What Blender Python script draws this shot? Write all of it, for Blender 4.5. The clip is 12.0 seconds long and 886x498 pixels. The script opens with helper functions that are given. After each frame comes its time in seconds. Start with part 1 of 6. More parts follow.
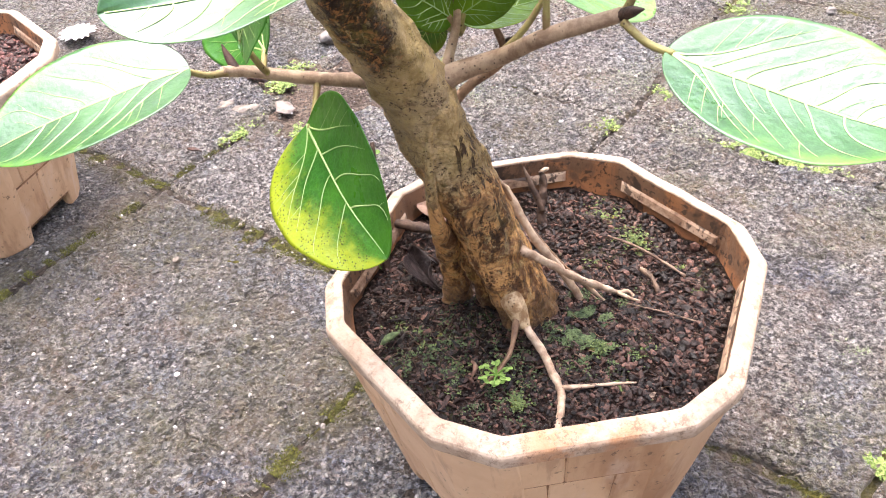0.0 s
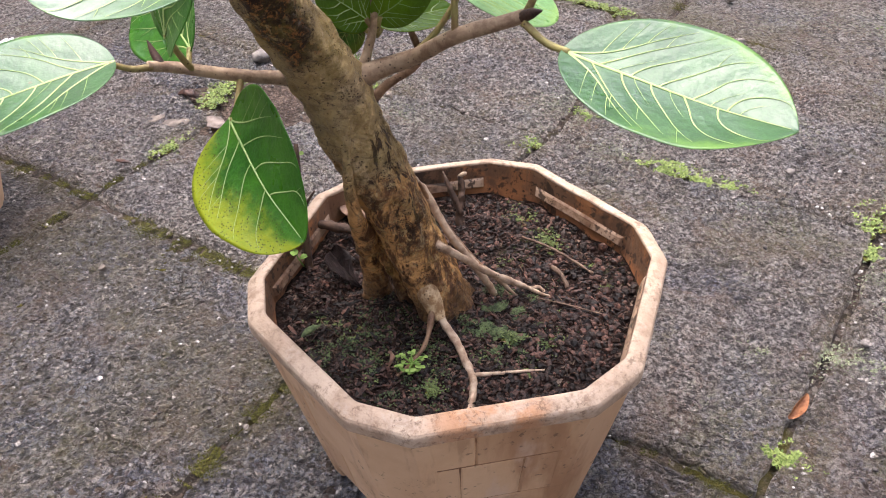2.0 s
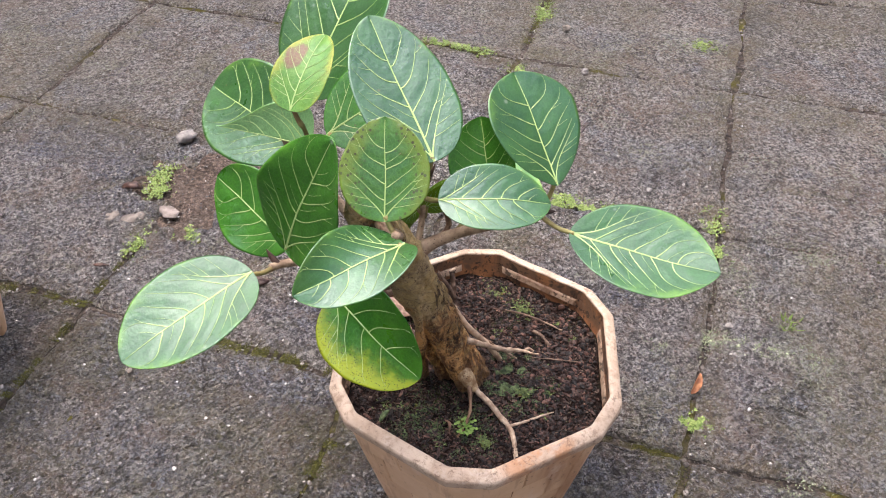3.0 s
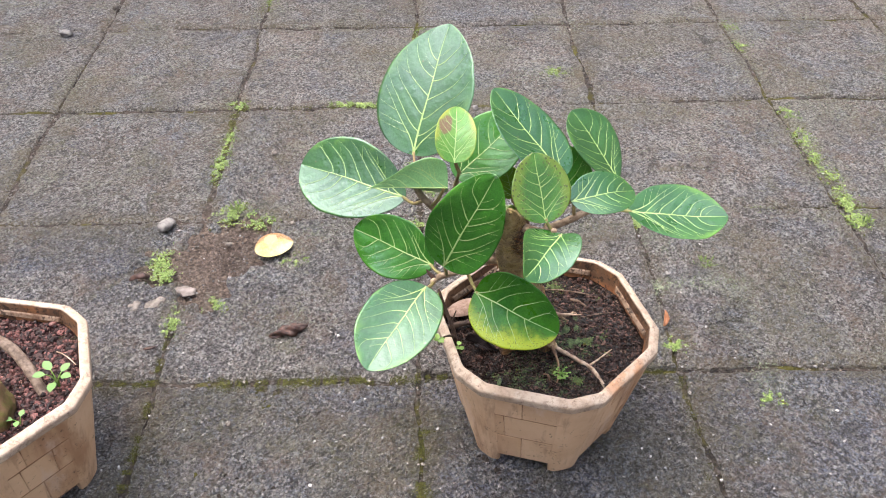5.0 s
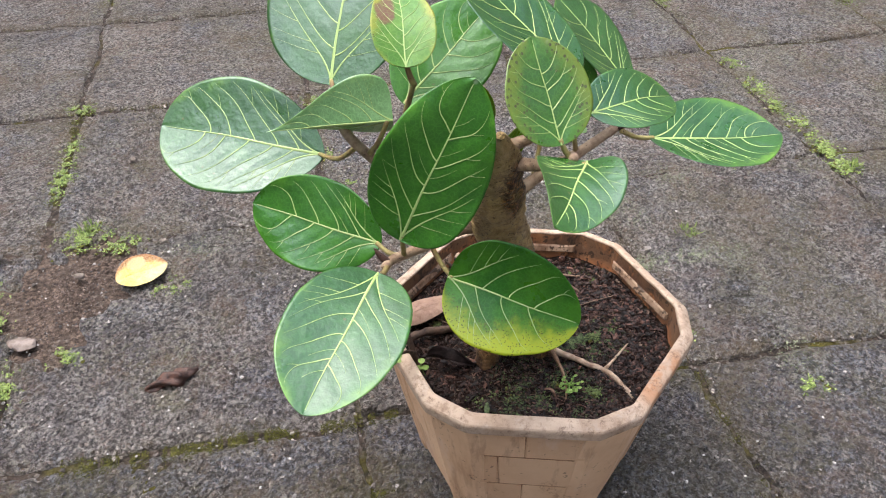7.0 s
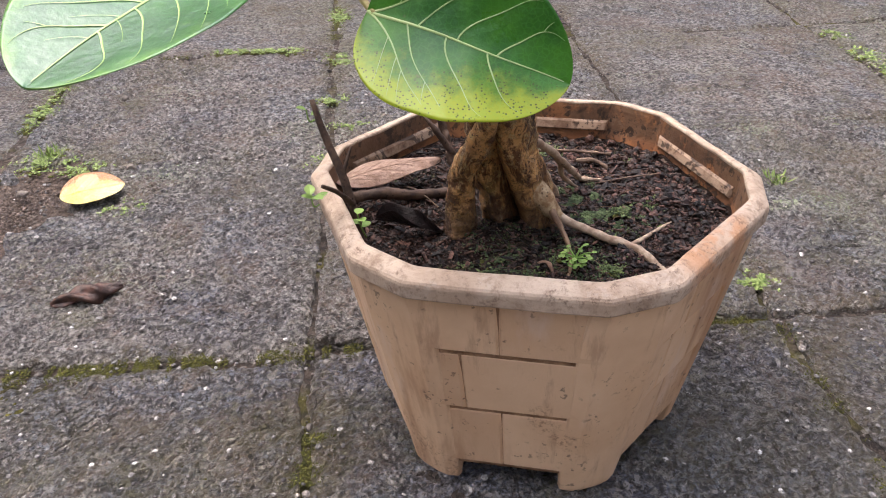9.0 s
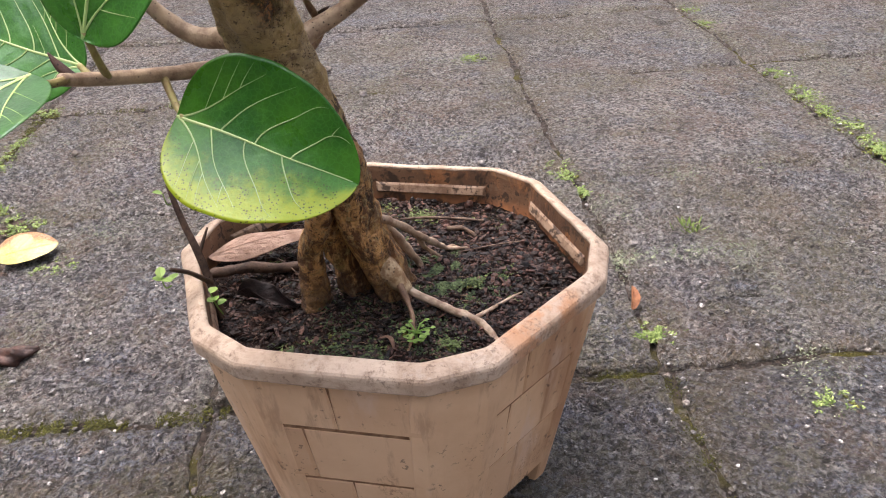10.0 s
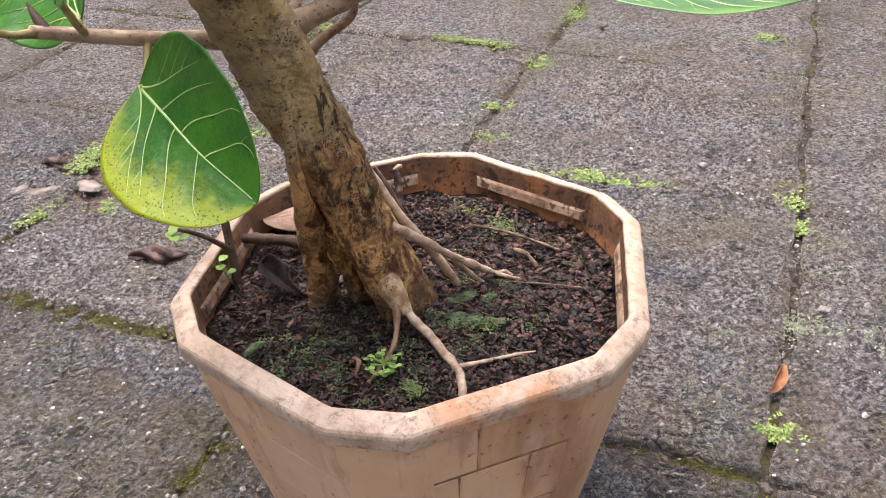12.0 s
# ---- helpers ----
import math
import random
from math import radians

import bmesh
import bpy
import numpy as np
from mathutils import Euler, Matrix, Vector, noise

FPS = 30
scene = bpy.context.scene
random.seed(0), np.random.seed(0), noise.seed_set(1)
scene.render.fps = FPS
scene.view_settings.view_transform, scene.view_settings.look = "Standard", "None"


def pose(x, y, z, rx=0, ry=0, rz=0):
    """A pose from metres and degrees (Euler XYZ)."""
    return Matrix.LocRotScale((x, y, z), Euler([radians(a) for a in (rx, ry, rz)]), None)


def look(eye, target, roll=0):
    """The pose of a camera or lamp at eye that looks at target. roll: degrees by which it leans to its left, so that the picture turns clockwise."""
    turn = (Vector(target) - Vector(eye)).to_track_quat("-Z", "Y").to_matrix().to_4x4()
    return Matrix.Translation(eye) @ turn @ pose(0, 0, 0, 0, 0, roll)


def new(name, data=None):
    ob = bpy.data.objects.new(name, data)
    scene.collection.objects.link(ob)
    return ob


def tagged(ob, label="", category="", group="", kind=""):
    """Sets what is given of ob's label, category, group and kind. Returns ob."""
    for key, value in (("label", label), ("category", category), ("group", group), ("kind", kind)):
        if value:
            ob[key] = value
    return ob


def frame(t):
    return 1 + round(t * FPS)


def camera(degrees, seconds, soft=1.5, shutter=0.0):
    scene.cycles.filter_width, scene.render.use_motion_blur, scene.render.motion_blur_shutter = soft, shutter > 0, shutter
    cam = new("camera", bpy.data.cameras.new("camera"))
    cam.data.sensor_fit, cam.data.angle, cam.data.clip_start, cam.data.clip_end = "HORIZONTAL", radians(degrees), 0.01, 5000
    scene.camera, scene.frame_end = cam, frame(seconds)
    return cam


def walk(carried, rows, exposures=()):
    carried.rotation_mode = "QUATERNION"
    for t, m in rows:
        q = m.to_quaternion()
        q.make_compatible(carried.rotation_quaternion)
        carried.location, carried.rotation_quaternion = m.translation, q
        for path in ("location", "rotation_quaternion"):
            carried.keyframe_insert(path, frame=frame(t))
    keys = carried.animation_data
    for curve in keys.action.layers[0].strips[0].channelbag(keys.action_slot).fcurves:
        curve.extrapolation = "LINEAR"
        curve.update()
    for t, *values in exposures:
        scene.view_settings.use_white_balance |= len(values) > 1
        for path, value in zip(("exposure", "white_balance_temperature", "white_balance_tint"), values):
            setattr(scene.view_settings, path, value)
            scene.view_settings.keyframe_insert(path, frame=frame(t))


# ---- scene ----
cam = camera(55.3, 12.0, 1.0)
PATH = [
    (0, (-0.021, -0.313, 0.433), (-0.147, 1.195, -0.875), -6.1),
    (0.5, (0.004, -0.304, 0.424), (-0.074, 1.223, -0.866), -4.7),
    (1, (0.015, -0.308, 0.419), (-0.035, 1.234, -0.853), -3.8),
    (1.5, (0.009, -0.309, 0.429), (-0.015, 1.245, -0.83), -2.9),
    (2, (-0.011, -0.34, 0.43), (0.012, 1.217, -0.826), -2.2),
    (2.5, (-0.081, -0.361, 0.536), (0.149, 1.117, -0.791), -2.4),
    (3, (-0.139, -0.381, 0.624), (0.283, 1.017, -0.742), -0.9),
    (3.2, (-0.156, -0.393, 0.64), (0.284, 0.997, -0.729), -1.2),
    (4.8, (-0.394, -0.44, 0.735), (0.448, 0.826, -0.564), -0.0),
    (5, (-0.436, -0.411, 0.736), (0.482, 0.807, -0.559), -0.2),
    (5.5, (-0.47, -0.335, 0.715), (0.565, 0.804, -0.562), -0.7),
    (6, (-0.422, -0.255, 0.672), (0.667, 0.843, -0.597), -0.8),
    (6.5, (-0.395, -0.229, 0.63), (0.726, 0.835, -0.639), -0.6),
    (7, (-0.367, -0.257, 0.549), (0.779, 0.822, -0.684), -0.5),
    (7.5, (-0.329, -0.34, 0.448), (0.787, 0.894, -0.661), 0.3),
    (7.7, (-0.321, -0.346, 0.407), (0.771, 0.918, -0.693), 0.8),
    (9.3, (-0.264, -0.252, 0.327), (0.835, 1.076, -0.687), -2.5),
    (9.5, (-0.255, -0.263, 0.334), (0.851, 1.071, -0.665), -3.0),
    (10, (-0.214, -0.314, 0.355), (0.863, 1.047, -0.639), -3.3),
    (10.5, (-0.19, -0.332, 0.403), (0.593, 1.204, -0.612), -2.5),
    (11, (-0.129, -0.307, 0.398), (0.489, 1.279, -0.653), -2.9),
    (11.5, (-0.086, -0.299, 0.376), (0.439, 1.292, -0.716), -1.8),
    (12, (-0.053, -0.321, 0.357), (0.29, 1.32, -0.733), -3.0),
]
walk(cam, [(t, look(eye, target, roll)) for t, eye, target, roll in PATH], [(0.0, 2.47, 6650, 15), (0.5, 2.18, 6450, 15), (1.0, 1.92, 6500, 16), (1.5, 1.66, 6600, 17), (2.0, 1.6, 6650, 17), (3.0, 1.58, 6550, 15), (5.0, 1.73, 6380, 10), (6.0, 1.69, 6380, 8), (7.0, 1.45, 6500, 11), (7.5, 1.58, 6600, 15), (9.5, 1.57, 6500, 15), (10.0, 1.6, 6650, 15), (10.5, 1.58, 6650, 15), (11.0, 1.55, 6800, 15), (11.5, 1.57, 6950, 15), (12.0, 1.79, 6650, 15)])

# ---- light: bright overcast sky ----
SUN_UP, SUN_ROUND = 71.0, 340.0
world = bpy.data.worlds.new("overcast_sky")
scene.world = world
world.use_nodes = True
wt = world.node_tree
sky = wt.nodes.new("ShaderNodeTexSky")
sky.sky_type, sky.sun_disc = "NISHITA", False
sky.sun_elevation, sky.sun_rotation = radians(SUN_UP), radians(SUN_ROUND)
sky.air_density, sky.dust_density, sky.ozone_density = 1.0, 6.0, 1.0
grey = wt.nodes.new("ShaderNodeHueSaturation")
grey.inputs["Saturation"].default_value = 1.0
wt.links.new(sky.outputs[0], grey.inputs["Color"])
wt.links.new(grey.outputs[0], wt.nodes["Background"].inputs[0])
wt.nodes["Background"].inputs[1].default_value = 0.16
sun_data = bpy.data.lights.new("sun", "SUN")
sun_data.energy, sun_data.angle, sun_data.color = 1.17, radians(86), (1.0, 0.985, 0.985)
sun = new("sun", sun_data)
sun_way = Vector((math.sin(radians(SUN_ROUND)) * math.cos(radians(SUN_UP)), math.cos(radians(SUN_ROUND)) * math.cos(radians(SUN_UP)), math.sin(radians(SUN_UP))))
sun.matrix_world = look(sun_way * 5, (0, 0, 0))


# ---- materials ----
class Nodes:
    """A small writer of node materials."""

    def __init__(self, name):
        self.mat = bpy.data.materials.new(name)
        self.mat.use_nodes = True
        self.tree = self.mat.node_tree
        self.bsdf = self.tree.nodes["Principled BSDF"]
        self.out = self.tree.nodes["Material Output"]
        self.place = self.tree.nodes.new("ShaderNodeTexCoord").outputs["Object"]

    def node(self, kind, **sockets):
        n = self.tree.nodes.new(kind)
        for key, value in sockets.items():
            self.put(n.inputs[key.replace("_", " ")], value)
        return n

    def put(self, socket, value):
        if isinstance(value, bpy.types.NodeSocket):
            self.tree.links.new(value, socket)
        elif isinstance(value, tuple) and len(value) == 3 and socket.type == "RGBA":
            socket.default_value = (*value, 1)
        else:
            socket.default_value = value

    def noise(self, scale, detail=4.0, rough=0.55, at=None, warp=0.0):
        n = self.node("ShaderNodeTexNoise", Scale=scale, Detail=detail, Roughness=rough, Distortion=warp)
        self.put(n.inputs["Vector"], at or self.place)
        return n.outputs["Fac"]

    def cells(self, scale, what="Distance", feature="F1", at=None):
        n = self.tree.nodes.new("ShaderNodeTexVoronoi")
        n.feature = feature
        n.inputs["Scale"].default_value = scale
        self.put(n.inputs["Vector"], at or self.place)
        return n.outputs[what]

    def stretch(self, sx, sy, sz, at=None):
        n = self.node("ShaderNodeMapping")
        self.put(n.inputs["Vector"], at or self.place)
        n.inputs["Scale"].default_value = (sx, sy, sz)
        return n.outputs[0]

    def band(self, value, low, high, a=0.0, b=1.0):
        n = self.node("ShaderNodeMapRange")
        n.interpolation_type = "SMOOTHSTEP"
        for key, v in (("Value", value), ("From Min", low), ("From Max", high), ("To Min", a), ("To Max", b)):
            self.put(n.inputs[key], v)
        return n.outputs[0]

    def mix(self, fac, a, b, blend="MIX"):
        n = self.tree.nodes.new("ShaderNodeMix")
        n.data_type, n.blend_type = "RGBA", blend
        self.put(n.inputs[0], fac)
        self.put(n.inputs[6], a)
        self.put(n.inputs[7], b)
        return n.outputs[2]

    def math(self, op, a, b=0.0):
        n = self.tree.nodes.new("ShaderNodeMath")
        n.operation = op
        self.put(n.inputs[0], a)
        self.put(n.inputs[1], b)
        return n.outputs[0]

    def warped(self, at, scale, amount):
        n = self.node("ShaderNodeTexNoise", Scale=scale, Detail=4.0)
        self.put(n.inputs["Vector"], at)
        v = self.tree.nodes.new("ShaderNodeVectorMath")
        v.operation = "MULTIPLY_ADD"
        self.put(v.inputs[0], n.outputs["Color"])
        v.inputs[1].default_value = (amount, amount, 0)
        self.put(v.inputs[2], at)
        return v.outputs[0]

    def random(self):
        return self.tree.nodes.new("ShaderNodeObjectInfo").outputs["Random"]

    def island(self):
        return self.tree.nodes.new("ShaderNodeNewGeometry").outputs["Random Per Island"]

    def split(self, vector):
        n = self.node("ShaderNodeSeparateXYZ")
        self.put(n.inputs[0], vector)
        return n.outputs

    def bump(self, height, strength, distance, under=None):
        n = self.node("ShaderNodeBump", Strength=strength, Distance=distance, Height=height)
        if under:
            self.put(n.inputs["Normal"], under)
        return n.outputs[0]

    def done(self, colour, rough=0.6, normal=None, **more):
        self.put(self.bsdf.inputs["Base Color"], colour)
        self.put(self.bsdf.inputs["Roughness"], rough)
        if normal:
            self.put(self.bsdf.inputs["Normal"], normal)
        for key, value in more.items():
            self.put(self.bsdf.inputs[key.replace("_", " ")], value)
        return self.mat


def stone_material():
    m = Nodes("weathered_paving_stone")
    geo = m.tree.nodes.new("ShaderNodeNewGeometry").outputs["Position"]
    info = m.tree.nodes.new("ShaderNodeObjectInfo")
    tone = m.split(info.outputs["Color"])
    big = m.noise(5.5, 5, 0.62, geo)
    mid = m.noise(26, 6, 0.68, geo, 0.5)
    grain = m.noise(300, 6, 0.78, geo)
    dry = m.mix(m.band(mid, 0.4, 0.64), (0.62, 0.56, 0.51), (0.5, 0.475, 0.455))
    dry = m.mix(m.band(m.noise(17, 6, 0.7, geo, 0.8), 0.5, 0.62, 0.0, 0.7), dry, (0.191, 0.177, 0.177))
    dry = m.mix(m.band(m.noise(31, 5, 0.7, m.stretch(1, 1.3, 1, geo), 0.8), 0.56, 0.64, 0.0, 0.6), dry, (0.344, 0.305, 0.272))
    dry = m.mix(m.band(m.noise(10, 5, 0.65, geo, 0.4), 0.5, 0.62, 0.0, 0.8), dry, (0.326, 0.231, 0.174))
    damp = m.mix(m.band(mid, 0.4, 0.64), (0.29, 0.33, 0.45), (0.375, 0.38, 0.44))
    wet = m.band(m.math("ADD", tone[0], m.math("MULTIPLY", m.math("SUBTRACT", big, 0.5), 2.4)), 0.25, 0.75)
    col = m.mix(wet, dry, damp)
    col = m.mix(1.0, col, m.mix(tone[1], (0.74, 0.73, 0.73), (1.0, 0.98, 0.95)), "MULTIPLY")
    col = m.mix(m.band(m.noise(3.4, 5, 0.66, geo, 0.5), 0.49, 0.64, 0.0, 0.45), col, (0.19, 0.185, 0.155))
    # smooth blue-grey worn places
    col = m.mix(m.band(m.noise(7.5, 6, 0.66, m.stretch(1.2, 0.9, 1, geo), 0.9), 0.5, 0.61, 0.0, 0.75), col, (0.36, 0.4, 0.46))
    # grit: two sizes of pale and rusty grains, shade painted into pits, gaps
    c = m.split(m.cells(300, "Color", at=geo))
    col = m.mix(m.band(c[0], 0.4, 0.05, 0.0, 0.74), col, (0.04, 0.036, 0.037))
    col = m.mix(m.band(c[1], 0.6, 0.92, 0.0, 0.85), col, (0.62, 0.6, 0.59))
    col = m.mix(m.band(c[2], 0.85, 1.0, 0.0, 0.5), col, (0.24, 0.13, 0.085))
    gap = m.band(m.cells(330, at=m.warped(geo, 500, 0.0012)), 0.42, 0.7, 0.0, 0.6)
    col = m.mix(gap, col, (0.05, 0.047, 0.051))
    col = m.mix(m.band(m.noise(16, 5, 0.7, geo, 0.4), 0.54, 0.64, 0.0, 0.35), col, (0.17, 0.2, 0.29))
    d = m.split(m.cells(120, "Color", at=geo))
    shape = m.band(m.cells(120, at=geo), 0.45, 0.3)
    col = m.mix(m.math("MULTIPLY", shape, m.band(d[2], 0.88, 0.94, 0.0, 0.85)), col, (0.5, 0.48, 0.45))
    col = m.mix(m.math("MULTIPLY", shape, m.band(d[1], 0.88, 0.95, 0.0, 0.75)), col, (0.05, 0.045, 0.045))
    # relief shade painted into the grain's low spots; same noise drives the bump
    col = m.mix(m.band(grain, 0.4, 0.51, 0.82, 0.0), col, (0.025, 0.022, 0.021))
    # coarse weathering: paler crusts, and hollows darkened with painted relief shade
    rough_mid = m.noise(150, 7, 0.8, geo)
    col = m.mix(m.band(rough_mid, 0.5, 0.41, 0.0, 0.8), col, (0.05, 0.046, 0.046))
    col = m.mix(m.band(rough_mid, 0.53, 0.62, 0.0, 0.7), col, (0.5, 0.475, 0.45))
    # weathering in patches: earthy brown, sooty grey, dull olive
    col = m.mix(m.math("MULTIPLY", m.band(m.noise(13, 6, 0.72, geo, 0.8), 0.51, 0.6), m.band(m.noise(170, 5, 0.75, geo), 0.36, 0.6, 0.1, 0.6)), col, (0.24, 0.17, 0.125))
    col = m.mix(m.math("MULTIPLY", m.band(m.noise(21, 6, 0.72, m.stretch(1.1, 0.9, 1, geo), 0.8), 0.55, 0.64), m.band(m.noise(210, 5, 0.75, geo), 0.38, 0.6, 0.1, 0.6)), col, (0.1, 0.095, 0.093))
    col = m.mix(m.math("MULTIPLY", m.band(m.noise(11, 5, 0.68, m.stretch(0.9, 1.2, 1, geo), 0.6), 0.56, 0.66), m.band(m.noise(190, 5, 0.75, geo), 0.4, 0.6, 0.1, 0.6)), col, (0.19, 0.185, 0.095))
    # cracks
    crack = m.cells(9.0, "Distance", "DISTANCE_TO_EDGE", at=m.warped(geo, 14, 0.09))
    crack = m.math("MULTIPLY", m.band(crack, 0.016, 0.004), m.band(m.noise(11, 3, 0.5, geo), 0.57, 0.62))
    col = m.mix(m.math("MULTIPLY", crack, 0.75), col, (0.025, 0.02, 0.017))
    fine = m.cells(26.0, "Distance", "DISTANCE_TO_EDGE", at=m.warped(geo, 40, 0.05))
    fine = m.math("MULTIPLY", m.band(fine, 0.05, 0.012), m.band(m.noise(22, 4, 0.6, geo), 0.5, 0.58))
    col = m.mix(m.math("MULTIPLY", fine, 0.5), col, (0.03, 0.026, 0.023))
    crack = m.math("MAXIMUM", crack, fine)
    # brown-green algae creeping in from the joints
    turn = m.node("ShaderNodeMapping")
    m.put(turn.inputs["Vector"], geo)
    turn.inputs["Rotation"].default_value = (0, 0, radians(35.3))
    turn.inputs["Location"].default_value = (0.125, -0.054, 0)
    grid = m.split(turn.outputs[0])
    joint = m.math("MINIMUM", m.math("PINGPONG", grid[0], 0.15), m.math("PINGPONG", grid[1], 0.15))
    joint = m.math("ADD", joint, m.math("MULTIPLY", m.math("SUBTRACT", m.noise(22, 5, 0.65, geo), 0.5), 0.09))
    algae = m.math("MULTIPLY", m.band(joint, 0.03, 0.0), m.band(m.noise(5, 4, 0.6, geo), 0.42, 0.56, 0.15, 0.7))
    col = m.mix(m.math("MULTIPLY", algae, m.band(m.noise(240, 4, 0.7, geo), 0.4, 0.6, 0.35, 1.0)), col, m.mix(m.noise(40, 3, 0.6, geo), (0.14, 0.125, 0.045), (0.16, 0.11, 0.07)))
    col = m.mix(m.math("MULTIPLY", m.band(m.noise(4.2, 4, 0.6, geo, 0.4), 0.48, 0.62), m.band(m.noise(120, 5, 0.75, geo), 0.36, 0.6, 0.1, 0.5)), col, (0.19, 0.17, 0.1))
    # thin moss film and pale lichen
    film = m.math("MULTIPLY", m.band(m.noise(8, 4, 0.6, geo), 0.49, 0.61), m.band(m.noise(150, 5, 0.75, geo), 0.5, 0.57))
    col = m.mix(m.math("MULTIPLY", film, 0.55), col, (0.13, 0.125, 0.05))
    lich = m.math("MULTIPLY", m.band(m.noise(9.5, 4, 0.6, m.stretch(1.1, 1, 1, geo)), 0.53, 0.62), m.band(m.noise(190, 5, 0.75, geo), 0.53, 0.6))
    lich = m.math("MULTIPLY", lich, m.band(wet, 0.8, 0.3))
    col = m.mix(m.math("MULTIPLY", lich, 0.75), col, (0.42, 0.44, 0.34))
    # chips and pits: bump lows painted dark as shade, highs painted pale
    chips = m.noise(130, 6, 0.78, geo, 0.6)
    col = m.mix(m.band(chips, 0.47, 0.37, 0.0, 0.75), col, (0.07, 0.062, 0.058))
    pits = m.noise(380, 5, 0.75, geo, 0.3)
    col = m.mix(m.band(pits, 0.46, 0.37, 0.0, 0.5), col, (0.05, 0.045, 0.042))
    col = m.mix(m.band(pits, 0.55, 0.64, 0.0, 0.68), col, (0.5, 0.47, 0.44))
    col = m.mix(m.band(chips, 0.55, 0.65, 0.0, 0.5), col, (0.45, 0.42, 0.39))
    h = m.math("ADD", m.math("MULTIPLY", grain, 0.8), m.math("ADD", m.math("MULTIPLY", chips, 1.2), m.math("MULTIPLY", pits, 1.2)))
    h = m.math("ADD", h, m.math("MULTIPLY", m.band(m.cells(200, at=geo), 0.0, 0.7), 0.7))
    h = m.math("SUBTRACT", h, m.math("ADD", m.math("MULTIPLY", crack, 1.2), m.math("MULTIPLY", gap, 1.0)))
    nor = m.bump(h, 1.0, 0.011)
    rough = m.band(m.math("ADD", m.math("MULTIPLY", wet, 0.5), m.noise(60, 4, 0.6, geo)), 0.4, 1.0, 0.75, 0.42)
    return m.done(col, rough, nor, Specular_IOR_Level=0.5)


def earth_material():
    m = Nodes("mossy_joint_earth")
    geo = m.tree.nodes.new("ShaderNodeNewGeometry").outputs["Position"]
    chips = m.noise(75, 6, 0.78, geo, 0.8)
    col = m.mix(m.band(m.noise(26, 6, 0.68, geo, 0.5), 0.4, 0.64), (0.085, 0.065, 0.052), (0.125, 0.1, 0.085))
    col = m.mix(m.band(chips, 0.52, 0.4, 0.0, 0.9), col, (0.02, 0.016, 0.013))
    col = m.mix(m.band(chips, 0.57, 0.68, 0.0, 0.4), col, (0.36, 0.33, 0.3))
    c = m.split(m.cells(300, "Color", at=geo))
    col = m.mix(m.band(c[0], 0.45, 0.05, 0.0, 0.85), col, (0.03, 0.026, 0.024))
    col = m.mix(m.band(c[1], 0.8, 1.0, 0.0, 0.5), col, (0.4, 0.37, 0.34))
    p = m.split(geo)
    dx, dy = m.math("ADD", p[0], 0.165), m.math("ADD", p[1], -0.45)
    near = m.math("SQRT", m.math("ADD", m.math("MULTIPLY", dx, dx), m.math("MULTIPLY", dy, dy)))
    bare = m.band(near, 0.13, 0.09)
    col = m.mix(m.math("MULTIPLY", bare, m.band(m.noise(38, 5, 0.7, geo, 0.6), 0.4, 0.58, 0.35, 0.95)), col, m.mix(m.band(m.noise(190, 6, 0.8, geo), 0.38, 0.64), (0.05, 0.035, 0.028), (0.27, 0.205, 0.165)))
    moss = m.math("MULTIPLY", m.band(m.noise(9, 4, 0.6, geo), 0.52, 0.62), m.band(bare, 0.6, 0.2))
    green = m.mix(m.noise(300, 3, 0.7, geo), (0.025, 0.028, 0.008), (0.17, 0.15, 0.03))
    col = m.mix(moss, col, green)
    return m.done(col, 0.9, m.bump(m.math("ADD", m.noise(210, 5, 0.8, geo), m.noise(90, 5, 0.8, geo)), 1.0, 0.009), Specular_IOR_Level=0.25)


def pot_material():
    m = Nodes("stained_terracotta_plastic")
    big = m.noise(16, 5, 0.6)
    col = m.mix(m.band(big, 0.35, 0.68), (0.7, 0.5, 0.325), (0.6, 0.4, 0.245))
    col = m.mix(m.band(m.random(), 0.35, 1.0, 0.0, 0.45), col, (0.45, 0.265, 0.15))
    streak = m.noise(30, 5, 0.62, m.stretch(1, 1, 0.16))
    col = m.mix(m.band(streak, 0.52, 0.68, 0.0, 0.7), col, (0.34, 0.18, 0.095))
    col = m.mix(m.band(m.noise(85, 5, 0.65, m.stretch(1, 1, 0.1)), 0.54, 0.68, 0.0, 0.45), col, (0.3, 0.165, 0.1))
    col = m.mix(m.band(m.noise(38, 4, 0.6, m.stretch(1, 1, 0.3)), 0.57, 0.72, 0.0, 0.55), col, (0.66, 0.52, 0.42))
    col = m.mix(m.math("MULTIPLY", m.band(m.noise(30, 4, 0.6), 0.55, 0.68), m.band(m.noise(480, 4, 0.75), 0.5, 0.62, 0.0, 0.7)), col, (0.24, 0.14, 0.085))
    spot = m.math("MULTIPLY", m.band(m.noise(260, 3, 0.6), 0.6, 0.65), m.band(m.noise(50, 3, 0.6), 0.5, 0.6))
    col = m.mix(m.math("MULTIPLY", spot, 0.6), col, (0.06, 0.04, 0.03))
    nor = m.bump(m.noise(420, 4, 0.6), 0.25, 0.0008)
    return m.done(col, m.band(big, 0.3, 0.7, 0.5, 0.68), nor, Specular_IOR_Level=0.4)


